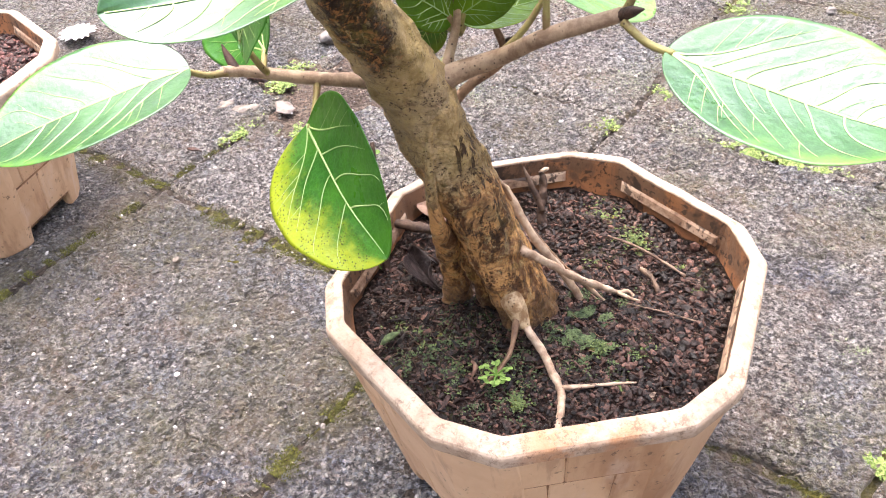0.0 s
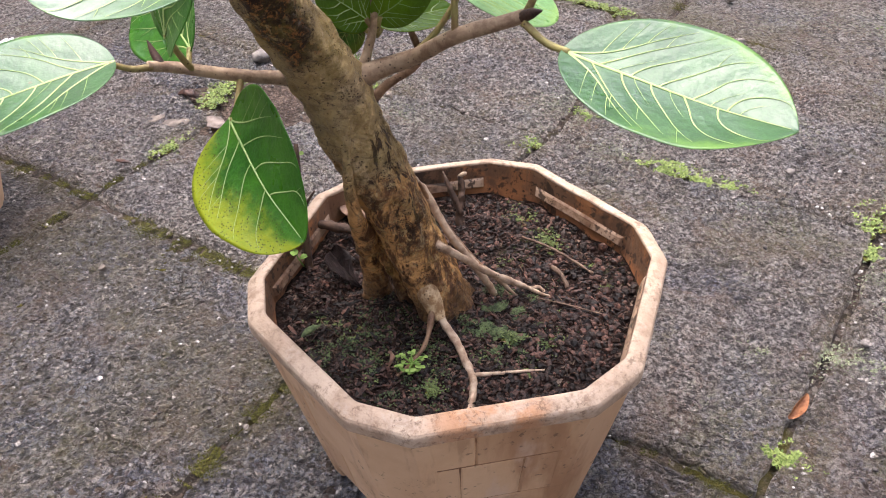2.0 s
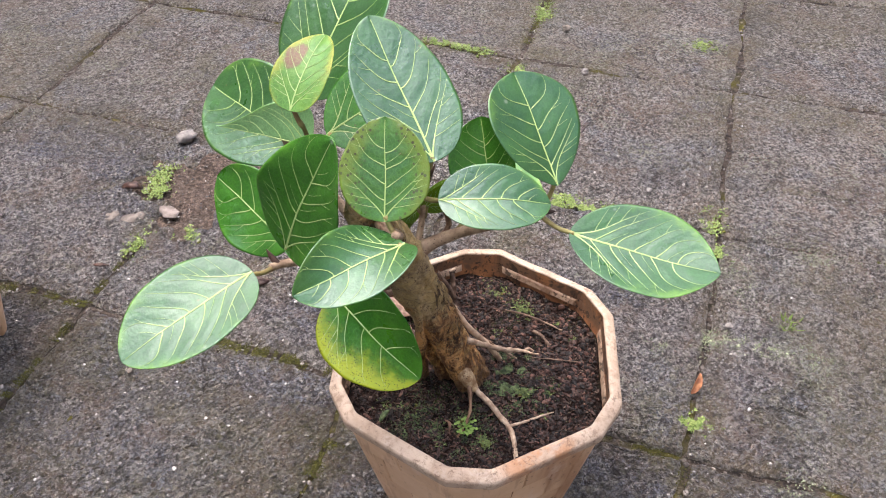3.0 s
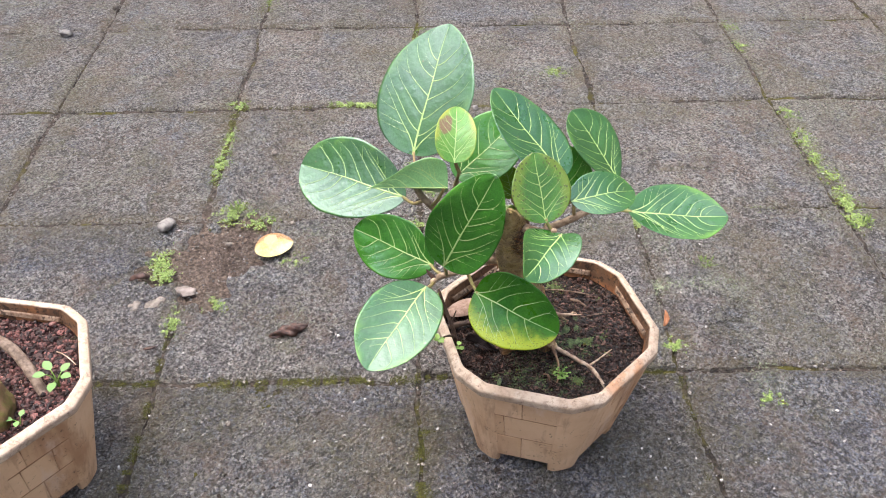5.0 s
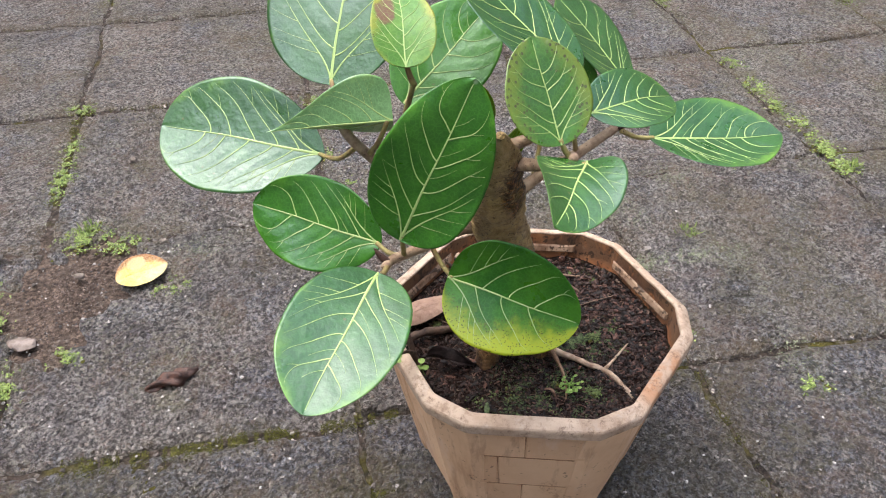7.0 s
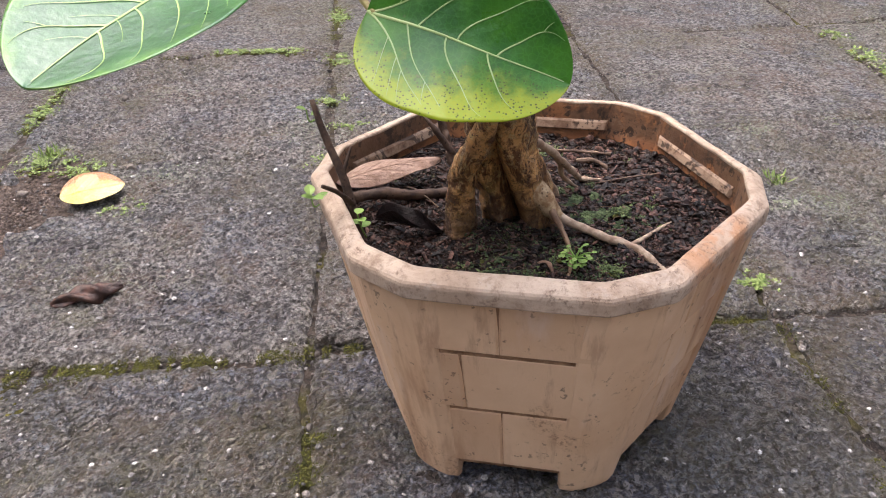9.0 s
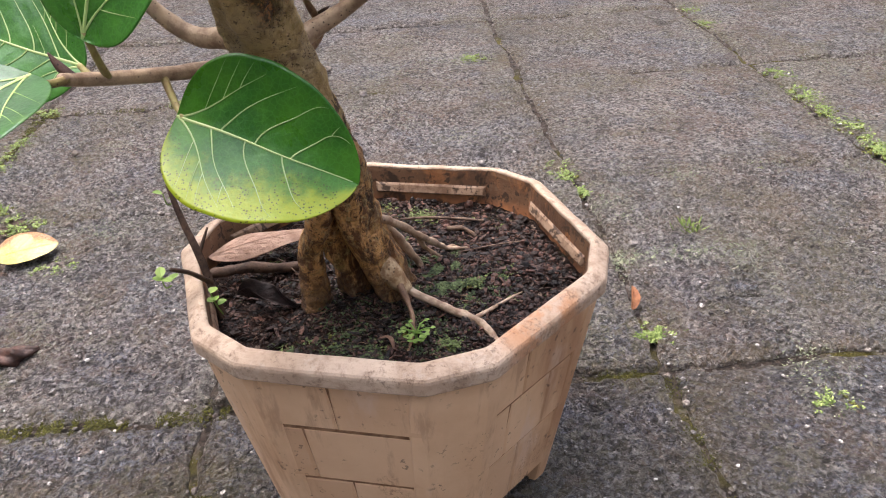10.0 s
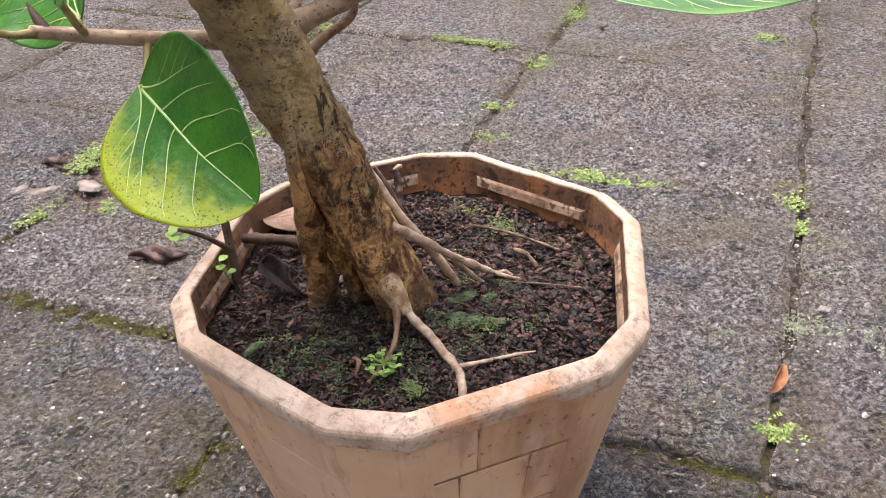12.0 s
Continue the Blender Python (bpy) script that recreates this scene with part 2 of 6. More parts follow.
def rim_material(name, stain):
    m = Nodes(name)
    col = m.mix(m.band(m.noise(22, 5, 0.65), 0.36, 0.66), (0.5, 0.4, 0.31), (0.38, 0.285, 0.21))
    col = m.mix(m.band(m.noise(110, 6, 0.78, None, 0.4), 0.47, 0.68, 0.0, 0.75), col, (0.24, 0.165, 0.115))
    p = m.split(m.place)
    dx, dy = m.math("ADD", p[0], 0.006), m.math("ADD", p[1], 0.103)
    col = m.mix(m.band(m.noise(75, 5, 0.7, None, 0.6), 0.54, 0.66, 0.0, 0.6), col, (0.46, 0.38, 0.31))
    rust = m.band(m.math("ADD", m.math("MULTIPLY", dx, dx), m.math("MULTIPLY", m.math("MULTIPLY", dy, dy), 3.0)), 0.0013, 0.0001)
    col = m.mix(m.math("MULTIPLY", rust, m.band(m.noise(90, 5, 0.7), 0.38, 0.58, 0.1 * stain, 0.65 * stain)), col, (0.44, 0.19, 0.07))
    dirt = m.math("MULTIPLY", m.band(m.noise(260, 5, 0.8), 0.5, 0.64), m.band(m.noise(34, 4, 0.65), 0.36, 0.56))
    col = m.mix(m.math("MULTIPLY", dirt, 0.7), col, (0.12, 0.075, 0.05))
    nor = m.bump(m.noise(120, 5, 0.65), 0.6, 0.0018)
    return m.done(col, 0.6, nor, Specular_IOR_Level=0.3)


def inner_material():
    m = Nodes("soil_stained_inner_pot_wall")
    col = m.mix(m.band(m.noise(20, 5, 0.62, m.stretch(1, 1, 0.6)), 0.34, 0.66), (0.19, 0.105, 0.058), (0.1, 0.05, 0.027))
    z = m.split(m.place)[2]
    col = m.mix(m.math("MULTIPLY", m.band(m.math("ADD", z, m.math("MULTIPLY", m.noise(40), 0.012)), 0.133, 0.122), 0.85), col, (0.35, 0.135, 0.05))
    col = m.mix(m.band(m.noise(55, 6, 0.75), 0.56, 0.76, 0.0, 0.5), col, (0.34, 0.235, 0.16))
    col = m.mix(m.band(m.noise(26, 5, 0.7, None, 0.5), 0.5, 0.6, 0.0, 0.7), col, (0.4, 0.17, 0.065))
    mould = m.math("MAXIMUM", m.band(m.noise(36, 4, 0.62, None, 0.6), 0.6, 0.67), m.math("MULTIPLY", m.band(m.noise(230, 4, 0.7), 0.55, 0.63), m.band(m.noise(30, 3, 0.6), 0.42, 0.56)))
    col = m.mix(m.math("MULTIPLY", mould, 0.92), col, (0.035, 0.02, 0.013))
    speck = m.math("MULTIPLY", m.band(m.noise(170, 3, 0.6, None, 0.4), 0.57, 0.62), m.band(m.noise(45, 3, 0.6), 0.42, 0.52))
    col = m.mix(m.math("MULTIPLY", speck, 0.85), col, (0.05, 0.03, 0.02))
    blob = m.math("MULTIPLY", m.band(m.noise(24, 3, 0.5, m.stretch(1, 1, 0.5)), 0.6, 0.68), m.band(m.noise(170, 4, 0.7), 0.45, 0.55))
    col = m.mix(m.math("MULTIPLY", blob, 0.9), col, (0.03, 0.018, 0.012))
    return m.done(col, 0.7, m.bump(m.noise(160, 5, 0.7), 0.5, 0.0015))


def ledge_material():
    m = Nodes("lit_inner_ledge_plastic")
    # paler than the inner wall: light on the ledge top is in the colour
    col = m.mix(m.band(m.noise(60, 5, 0.7), 0.38, 0.64), (0.4, 0.285, 0.2), (0.17, 0.095, 0.055))
    mould = m.math("MAXIMUM", m.band(m.noise(42, 4, 0.62, None, 0.6), 0.54, 0.58), m.math("MULTIPLY", m.band(m.noise(240, 4, 0.7), 0.54, 0.6), m.band(m.noise(36, 3, 0.6), 0.42, 0.54)))
    col = m.mix(m.math("MULTIPLY", mould, 0.9), col, (0.04, 0.025, 0.017))
    return m.done(col, 0.65, m.bump(m.noise(180, 5, 0.7), 0.5, 0.0012))


def soil_material(name, dark, light, warm):
    m = Nodes(name)
    col = m.mix(m.band(m.noise(230, 5, 0.72), 0.36, 0.66), dark, light)
    col = m.mix(m.band(m.noise(42, 4, 0.6), 0.46, 0.66), col, warm)
    c = m.split(m.cells(420, "Color"))
    col = m.mix(m.band(c[0], 0.9, 0.98, 0.0, 0.55), col, (0.26, 0.2, 0.16))
    moss = m.math("MULTIPLY", m.band(m.noise(24, 4, 0.6), 0.57, 0.67), m.band(m.noise(300, 3, 0.7), 0.4, 0.6))
    col = m.mix(m.math("MULTIPLY", moss, 0.7), col, (0.055, 0.075, 0.03))
    nor = m.bump(m.math("ADD", m.noise(190, 6, 0.75), m.math("MULTIPLY", m.cells(330), 0.8)), 1.0, 0.003)
    return m.done(col, 0.72, nor, Specular_IOR_Level=0.12)


def crumb_material(name, dark, light):
    m = Nodes(name)
    pick = m.island()
    col = m.mix(m.math("POWER", pick, 2.6), dark, light)
    col = m.mix(m.band(m.noise(500, 4, 0.7), 0.4, 0.7), col, dark)
    return m.done(col, 0.5, m.bump(m.noise(900, 4, 0.7), 0.6, 0.0008), Specular_IOR_Level=0.32)


def bark_material():
    m = Nodes("ficus_trunk_bark")
    p = m.split(m.place)
    low = m.band(m.math("ADD", p[2], m.math("MULTIPLY", m.math("SUBTRACT", m.noise(60, 5, 0.7), 0.5), 0.14)), 0.24, 0.195)
    upper = m.mix(m.band(m.noise(130, 6, 0.72, None, 0.4), 0.4, 0.62), (0.53, 0.395, 0.18), (0.34, 0.235, 0.095))
    upper = m.mix(m.band(m.noise(45, 4, 0.6), 0.46, 0.62, 0.0, 0.5), upper, (0.34, 0.265, 0.17))
    lower = m.mix(m.band(m.noise(95, 6, 0.76, m.stretch(1, 1, 0.5), 0.7), 0.44, 0.57), (0.66, 0.37, 0.14), (0.13, 0.053, 0.018))
    lower = m.mix(m.band(m.noise(48, 5, 0.68, None, 0.6), 0.52, 0.62, 0.0, 0.6), lower, (0.22, 0.1, 0.04))
    col = m.mix(low, upper, lower)
    col = m.mix(m.band(m.noise(85, 6, 0.74, m.stretch(1, 1, 0.6), 0.5), 0.56, 0.66, 0.0, 0.8), col, (0.56, 0.42, 0.23))
    # fine wrinkles across the stem
    ring = m.noise(210, 5, 0.65, m.stretch(0.4, 0.4, 1.8))
    col = m.mix(m.band(ring, 0.56, 0.66, 0.0, 0.45), col, (0.1, 0.05, 0.022))
    # corky pores and flakes
    pore = m.math("MULTIPLY", m.band(m.cells(700, at=m.warped(m.stretch(1, 1, 1.3), 300, 0.003)), 0.4, 0.24), m.band(m.noise(90, 4, 0.7), 0.52, 0.6))
    flake = m.math("MULTIPLY", m.band(m.noise(330, 6, 0.74, m.stretch(1, 1, 0.7), 0.5), 0.57, 0.63), m.band(m.noise(60, 4, 0.65), 0.46, 0.58))
    pore = m.math("MAXIMUM", pore, m.math("MULTIPLY", flake, m.band(low, 0.0, 1.0, 0.3, 1.0)))
    col = m.mix(m.math("MULTIPLY", pore, 0.85), col, (0.045, 0.02, 0.01))
    # old pruning wound with rough orange heart
    dx, dy, dz = m.math("ADD", p[0], 0.066), m.math("ADD", p[1], 0.032), m.math("ADD", p[2], -0.293)
    along = m.math("ADD", m.math("MULTIPLY", dx, -0.36), m.math("MULTIPLY", dz, 0.93))
    d2 = m.math("ADD", m.math("MULTIPLY", dx, dx), m.math("ADD", m.math("MULTIPLY", dy, dy), m.math("MULTIPLY", dz, dz)))
    d2 = m.math("SUBTRACT", d2, m.math("MULTIPLY", m.math("MULTIPLY", along, along), 0.8))
    wound = m.band(m.math("ADD", d2, m.math("MULTIPLY", m.math("SUBTRACT", m.noise(120, 4, 0.7), 0.5), 0.00025)), 0.00019, 0.00008)
    heart = m.mix(m.band(m.noise(330, 5, 0.78, None, 0.5), 0.5, 0.6), (0.03, 0.011, 0.006), (0.4, 0.17, 0.055))
    col = m.mix(wound, col, heart)
    # cracks running down one flank
    ex, ey, ez = m.math("ADD", p[0], 0.024), m.math("ADD", p[1], 0.018), m.math("MULTIPLY", m.math("ADD", p[2], -0.212), 0.42)
    e2 = m.math("ADD", m.math("MULTIPLY", ex, ex), m.math("ADD", m.math("MULTIPLY", ey, ey), m.math("MULTIPLY", ez, ez)))
    crackle = m.band(m.noise(130, 5, 0.7, m.stretch(1.6, 1.6, 0.4), 1.2), 0.52, 0.57)
    flank = m.math("MULTIPLY", m.band(e2, 0.00042, 0.00018), crackle)
    col = m.mix(m.math("MULTIPLY", flank, 0.92), col, (0.045, 0.02, 0.01))
    olive = m.math("MULTIPLY", m.band(m.noise(21, 4, 0.6), 0.54, 0.66), m.band(m.noise(150, 5, 0.7), 0.42, 0.6, 0.1, 0.55))
    col = m.mix(olive, col, (0.24, 0.19, 0.045))
    crust = m.math("MULTIPLY", m.band(m.noise(280, 6, 0.78, None, 0.3), 0.53, 0.6), m.band(m.noise(55, 4, 0.65), 0.44, 0.58, 0.1, 0.75))
    col = m.mix(crust, col, (0.58, 0.44, 0.21))
    pit = m.math("MULTIPLY", m.band(m.noise(420, 5, 0.78), 0.44, 0.37), m.band(m.noise(75, 4, 0.65), 0.42, 0.55, 0.15, 0.85))
    col = m.mix(pit, col, (0.04, 0.018, 0.009))
    mud = m.math("ADD", p[2], m.math("MULTIPLY", m.math("SUBTRACT", m.noise(60, 5, 0.7), 0.5), 0.05))
    col = m.mix(m.band(mud, 0.148, 0.128, 0.0, 0.65), col, m.mix(m.band(m.noise(400, 4, 0.7), 0.4, 0.6), (0.012, 0.007, 0.005), (0.1, 0.055, 0.03)))
    h = m.math("ADD", m.noise(150, 6, 0.7), m.math("MULTIPLY", pore, -0.7))
    h = m.math("ADD", h, m.math("MULTIPLY", ring, -0.5))
    h = m.math("ADD", h, m.math("MULTIPLY", m.math("MAXIMUM", flank, m.math("MULTIPLY", wound, m.noise(260, 4, 0.75))), -1.2))
    return m.done(col, 0.5, m.bump(h, 1.0, 0.005), Specular_IOR_Level=0.4)


def wood_material(name, a, b, rough=0.6, scale=120):
    m = Nodes(name)
    col = m.mix(m.band(m.noise(scale, 5, 0.65), 0.36, 0.64), a, b)
    pore = m.band(m.cells(500), 0.28, 0.16)
    col = m.mix(m.math("MULTIPLY", pore, m.band(m.noise(150), 0.5, 0.6)), col, tuple(v * 0.35 for v in b))
    return m.done(col, rough, m.bump(m.noise(scale * 2.2, 5, 0.7), 0.6, 0.0012), Specular_IOR_Level=0.4)


def leaf_material(name, deep, fresh, edge, edge_side=0.0, edge_from=2.0, spots=0.0, patch=None, gloss=1.05, thin_tint=(0.2, 0.5, 0.06), thin_share=0.15):
    """edge: the colour that creeps in from the margin of one half; spots: how densely dark specks lie there."""
    m = Nodes(name)
    uv = m.tree.nodes.new("ShaderNodeUVMap").outputs[0]
    u, v, _ = m.split(uv)
    side = m.math("MULTIPLY", m.math("SUBTRACT", v, 0.5), 2.0)
    n1 = m.noise(42, 4, 0.6)
    col = m.mix(m.band(n1, 0.38, 0.64), deep, fresh)
    col = m.mix(m.band(m.noise(260, 3, 0.6), 0.4, 0.7, 0.0, 0.25), col, tuple(c * 0.55 for c in deep))
    if edge_from < 1.5:
        reach = m.math("MULTIPLY", side, edge_side) if edge_side else m.math("ABSOLUTE", side)
        reach = m.math("ADD", reach, m.math("MULTIPLY", u, 0.35))
        reach = m.math("ADD", reach, m.math("MULTIPLY", m.math("SUBTRACT", m.noise(70, 5, 0.72), 0.5), 1.3))
        yellow = m.band(reach, edge_from, edge_from + 0.55)
        col = m.mix(yellow, col, edge)
        if spots:
            cells = m.cells(800 if spots < 1.3 else 360)
            speck = m.math("MULTIPLY", m.band(cells, 0.36, 0.2), m.band(reach, edge_from - 0.25, edge_from + 0.3))
            speck = m.math("MULTIPLY", speck, m.band(m.noise(180, 2, 0.5), 0.62 - 0.2 * spots, 0.7 - 0.2 * spots))
            col = m.mix(speck, col, (0.05, 0.03, 0.01))
    if patch:
        pu, pv, size, tint = patch
        du, dv = m.math("SUBTRACT", u, pu), m.math("SUBTRACT", v, pv)
        near = m.math("ADD", m.math("MULTIPLY", du, du), m.math("MULTIPLY", dv, dv))
        near = m.math("ADD", near, m.math("MULTIPLY", m.math("SUBTRACT", m.noise(160, 4, 0.6), 0.5), size * size * 1.6))
        col = m.mix(m.band(near, size * size, size * size * 0.5), col, tint)
    nick = m.math("MULTIPLY", m.band(m.cells(150), 0.16, 0.08), m.band(m.noise(55), 0.6, 0.64))
    col = m.mix(m.math("MULTIPLY", nick, 0.7), col, (0.12, 0.09, 0.03))
    # dry water marks and dust
    mark = m.math("MULTIPLY", m.band(m.cells(75), 0.14, 0.05), m.band(m.noise(30), 0.55, 0.62))
    col = m.mix(m.math("MULTIPLY", mark, 0.35), col, (0.4, 0.45, 0.38))
    # fine net of veinlets
    net = m.band(m.cells(430, "Distance", "DISTANCE_TO_EDGE", at=m.warped(m.place, 200, 0.003)), 0.12, 0.02, 0.0, 0.13)
    col = m.mix(net, col, tuple(min(1.0, c * 2.2 + 0.03) for c in fresh))
    rough = m.band(m.noise(35, 4, 0.6), 0.35, 0.7, 0.27, 0.42)
    nor = m.bump(m.noise(260, 4, 0.6), 0.3, 0.0012, m.bump(m.noise(70, 3, 0.55), 0.16, 0.004))
    m.done(col, rough, nor, Specular_IOR_Level=gloss, Specular_Tint=(0.78, 0.94, 1.0), Coat_Weight=gloss * 0.05, Coat_Roughness=0.34)
    thin = m.node("ShaderNodeBsdfTranslucent")
    m.put(thin.inputs["Color"], m.mix(0.5, col, thin_tint))
    mixer = m.tree.nodes.new("ShaderNodeMixShader")
    mixer.inputs[0].default_value = thin_share
    m.tree.links.new(m.bsdf.outputs[0], mixer.inputs[1])
    m.tree.links.new(thin.outputs[0], mixer.inputs[2])
    m.tree.links.new(mixer.outputs[0], m.out.inputs[0])
    return m.mat


def vein_material():
    m = Nodes("pale_leaf_vein")
    col = m.mix(m.noise(90, 3, 0.6), (0.25, 0.4, 0.11), (0.37, 0.5, 0.2))
    return m.done(col, 0.4, Specular_IOR_Level=0.5)


def plain_leaflet_material(name, a, b):
    m = Nodes(name)
    col = m.mix(m.island(), a, b)
    return m.done(col, 0.55, Specular_IOR_Level=0.4)


def dry_material(name, a, b, rough=0.6, gloss=0.22):
    m = Nodes(name)
    col = m.mix(m.band(m.noise(130, 5, 0.65), 0.36, 0.64), a, b)
    col = m.mix(m.band(m.noise(40, 3, 0.6), 0.55, 0.68, 0.0, 0.5), col, tuple(c * 0.4 for c in a))
    return m.done(col, rough, m.bump(m.noise(260, 4, 0.65), 0.8, 0.0016), Specular_IOR_Level=gloss)


STONE, EARTH = stone_material(), earth_material()
POT, INNER, LEDGE = pot_material(), inner_material(), ledge_material()
RIM, RIM_PLAIN = rim_material("weathered_rusty_pot_rim", 1.0), rim_material("weathered_pot_rim", 0.0)
# relief joints: brown grime with the brick laps' shadow painted in
GRIME_SHADE = dry_material("brown_grime_and_lap_shade", (0.38, 0.235, 0.14), (0.2, 0.11, 0.06), 0.8)
SOIL = soil_material("dark_potting_soil", (0.003, 0.0019, 0.0016), (0.03, 0.017, 0.013), (0.016, 0.008, 0.006))
SOIL_RED = soil_material("reddish_potting_soil", (0.006, 0.003, 0.003), (0.04, 0.018, 0.017), (0.03, 0.012, 0.011))
CRUMB = crumb_material("soil_crumb", (0.004, 0.0022, 0.0019), (0.15, 0.075, 0.056))
FIBRE = crumb_material("soil_root_fibre", (0.06, 0.03, 0.018), (0.34, 0.22, 0.14))
CRUMB_RED = crumb_material("red_brown_gravel", (0.012, 0.006, 0.006), (0.28, 0.12, 0.105))
BARK = bark_material()
BRANCH = wood_material("grey_brown_branch_bark", (0.38, 0.29, 0.2), (0.2, 0.135, 0.09))
STEM = wood_material("green_leaf_stalk", (0.27, 0.25, 0.09), (0.19, 0.13, 0.06), 0.5)
ROOT = wood_material("tan_aerial_root_bark", (0.5, 0.39, 0.285), (0.25, 0.165, 0.11))
ROOT_DARK = wood_material("brown_root_bark", (0.3, 0.19, 0.115), (0.12, 0.065, 0.038))
ROOT_TAN = wood_material("tan_fused_root_bark", (0.55, 0.42, 0.26), (0.24, 0.14, 0.065), 0.6, 230)
TWIG = wood_material("dark_dead_twig", (0.1, 0.062, 0.043), (0.035, 0.021, 0.015), 0.75)
SOIL_STICK = wood_material("grey_brown_dead_twig", (0.2, 0.14, 0.1), (0.08, 0.05, 0.035), 0.8)
BUD = wood_material("dark_bud_scale", (0.075, 0.04, 0.03), (0.03, 0.018, 0.015))
LEAF = leaf_material("ficus_leaf_green", (0.016, 0.074, 0.01), (0.03, 0.112, 0.016), (0.11, 0.25, 0.02), 0.0, 1.05, thin_tint=(0.17, 0.42, 0.06), thin_share=0.12)
LEAF_DULL = leaf_material("ficus_leaf_dusty_green", (0.016, 0.074, 0.012), (0.03, 0.112, 0.02), (0.11, 0.25, 0.02), 0.0, 0.95, gloss=0.75, thin_tint=(0.17, 0.42, 0.06), thin_share=0.12)
LEAF_DARK = leaf_material("ficus_leaf_deep_green", (0.026, 0.125, 0.01), (0.048, 0.19, 0.015), (0.1, 0.3, 0.02), 0.0, 1.05, gloss=0.65, thin_share=0.22)
LEAF_LIME = leaf_material("ficus_leaf_yellowing_speckled", (0.02, 0.12, 0.008), (0.048, 0.19, 0.012), (0.3, 0.37, 0.014), -1.0, 0.45, 1.0, gloss=0.45, thin_tint=(0.3, 0.5, 0.03), thin_share=0.3)
LEAF_SPOT = leaf_material("ficus_leaf_olive_spotted", (0.035, 0.13, 0.012), (0.07, 0.2, 0.018), (0.14, 0.21, 0.016), 0.0, 0.6, 1.5)
LEAF_YELLOW = leaf_material("ficus_leaf_small_yellow", (0.07, 0.19, 0.03), (0.12, 0.25, 0.04), (0.28, 0.29, 0.045), 0.0, 0.8, 0.4, (0.62, 0.78, 0.2, (0.15, 0.075, 0.05)), 0.3)
# light green, paled further to put sky sheen into the base colour
LEAF_PALE = leaf_material("ficus_leaf_light_green_sheen", (0.15, 0.33, 0.12), (0.21, 0.42, 0.17), (0.26, 0.46, 0.12), 0.0, 0.9, thin_share=0.15)
LEAF_YOUNG = leaf_material("ficus_young_leaf_olive", (0.05, 0.13, 0.012), (0.085, 0.19, 0.018), (0.14, 0.22, 0.02), 0.0, 0.9, 0.2, gloss=0.4, thin_tint=(0.42, 0.58, 0.04), thin_share=0.55)
VEIN = vein_material()
MOSS = plain_leaflet_material("bright_ground_weed_leaf", (0.08, 0.14, 0.025), (0.31, 0.4, 0.13))
SOIL_MOSS = plain_leaflet_material("soil_moss_leaf", (0.045, 0.07, 0.018), (0.14, 0.19, 0.055))
MOSS_BED = wood_material("olive_moss_cushion", (0.14, 0.14, 0.028), (0.04, 0.042, 0.01), 0.9, 400)
SEEDLING = plain_leaflet_material("soft_green_seedling_leaf", (0.1, 0.2, 0.055), (0.18, 0.29, 0.09))
SPROUT = plain_leaflet_material("fresh_seedling_leaf", (0.11, 0.22, 0.035), (0.22, 0.34, 0.08))
FILM = wood_material("grey_green_moss_film", (0.1, 0.14, 0.06), (0.03, 0.05, 0.022), 0.9, 260)
DRY_BLACK = dry_material("wet_black_dead_leaf", (0.012, 0.009, 0.009), (0.035, 0.024, 0.023), 0.5)
DRY_BROWN = dry_material("dry_brown_leaf", (0.27, 0.165, 0.115), (0.14, 0.08, 0.055))
DRY_PINK = dry_material("faded_pinkish_dry_leaf", (0.38, 0.26, 0.2), (0.26, 0.165, 0.12))
DRY_DARK = dry_material("dark_brown_curled_leaf", (0.08, 0.04, 0.03), (0.022, 0.012, 0.01), 0.5, 0.35)
DRY_ORANGE = dry_material("orange_dry_leaf", (0.36, 0.16, 0.075), (0.2, 0.08, 0.04), 0.5)
FALLEN = leaf_material("fallen_yellow_leaf", (0.56, 0.45, 0.12), (0.6, 0.53, 0.27), (0.3, 0.13, 0.05), 1.0, 0.36, 0.6, (0.45, 0.78, 0.2, (0.5, 0.4, 0.2)), 0.25)
PEBBLE = dry_material("pale_grey_pebble", (0.24, 0.225, 0.21), (0.13, 0.12, 0.115), 0.75)
PEBBLE_PALE = dry_material("pale_pinkish_stone", (0.25, 0.215, 0.195), (0.16, 0.135, 0.12), 0.85)
PEBBLE_WARM = dry_material("beige_pebble", (0.2, 0.175, 0.15), (0.11, 0.095, 0.085), 0.8)
ROCK = dry_material("mossy_brown_rock", (0.15, 0.09, 0.05), (0.09, 0.085, 0.022), 0.85)
BENT = wood_material("dull_grey_brown_stem_bark", (0.22, 0.165, 0.125), (0.09, 0.06, 0.042), 0.75, 160)
WALL = dry_material("unseen_wall_render", (0.4, 0.385, 0.35), (0.3, 0.285, 0.26), 0.9)
PETAL = plain_leaflet_material("white_petal", (0.72, 0.7, 0.74), (0.8, 0.8, 0.82))


# ---- makers ----
def part(name, bm, material, parent=None, label="", smooth=True):
    mesh = bpy.data.meshes.new(name)
    bmesh.ops.recalc_face_normals(bm, faces=bm.faces)
    bm.to_mesh(mesh)
    bm.free()
    return mesh_part(name, mesh, material, parent, label, smooth)


def mesh_part(name, mesh, material, parent=None, label="", smooth=True):
    if not mesh.materials:
        mesh.materials.append(material)
    if smooth:
        mesh.polygons.foreach_set("use_smooth", [True] * len(mesh.polygons))
    ob = new(name, mesh)
    if parent:
        ob.parent = parent
    return tagged(ob, label)


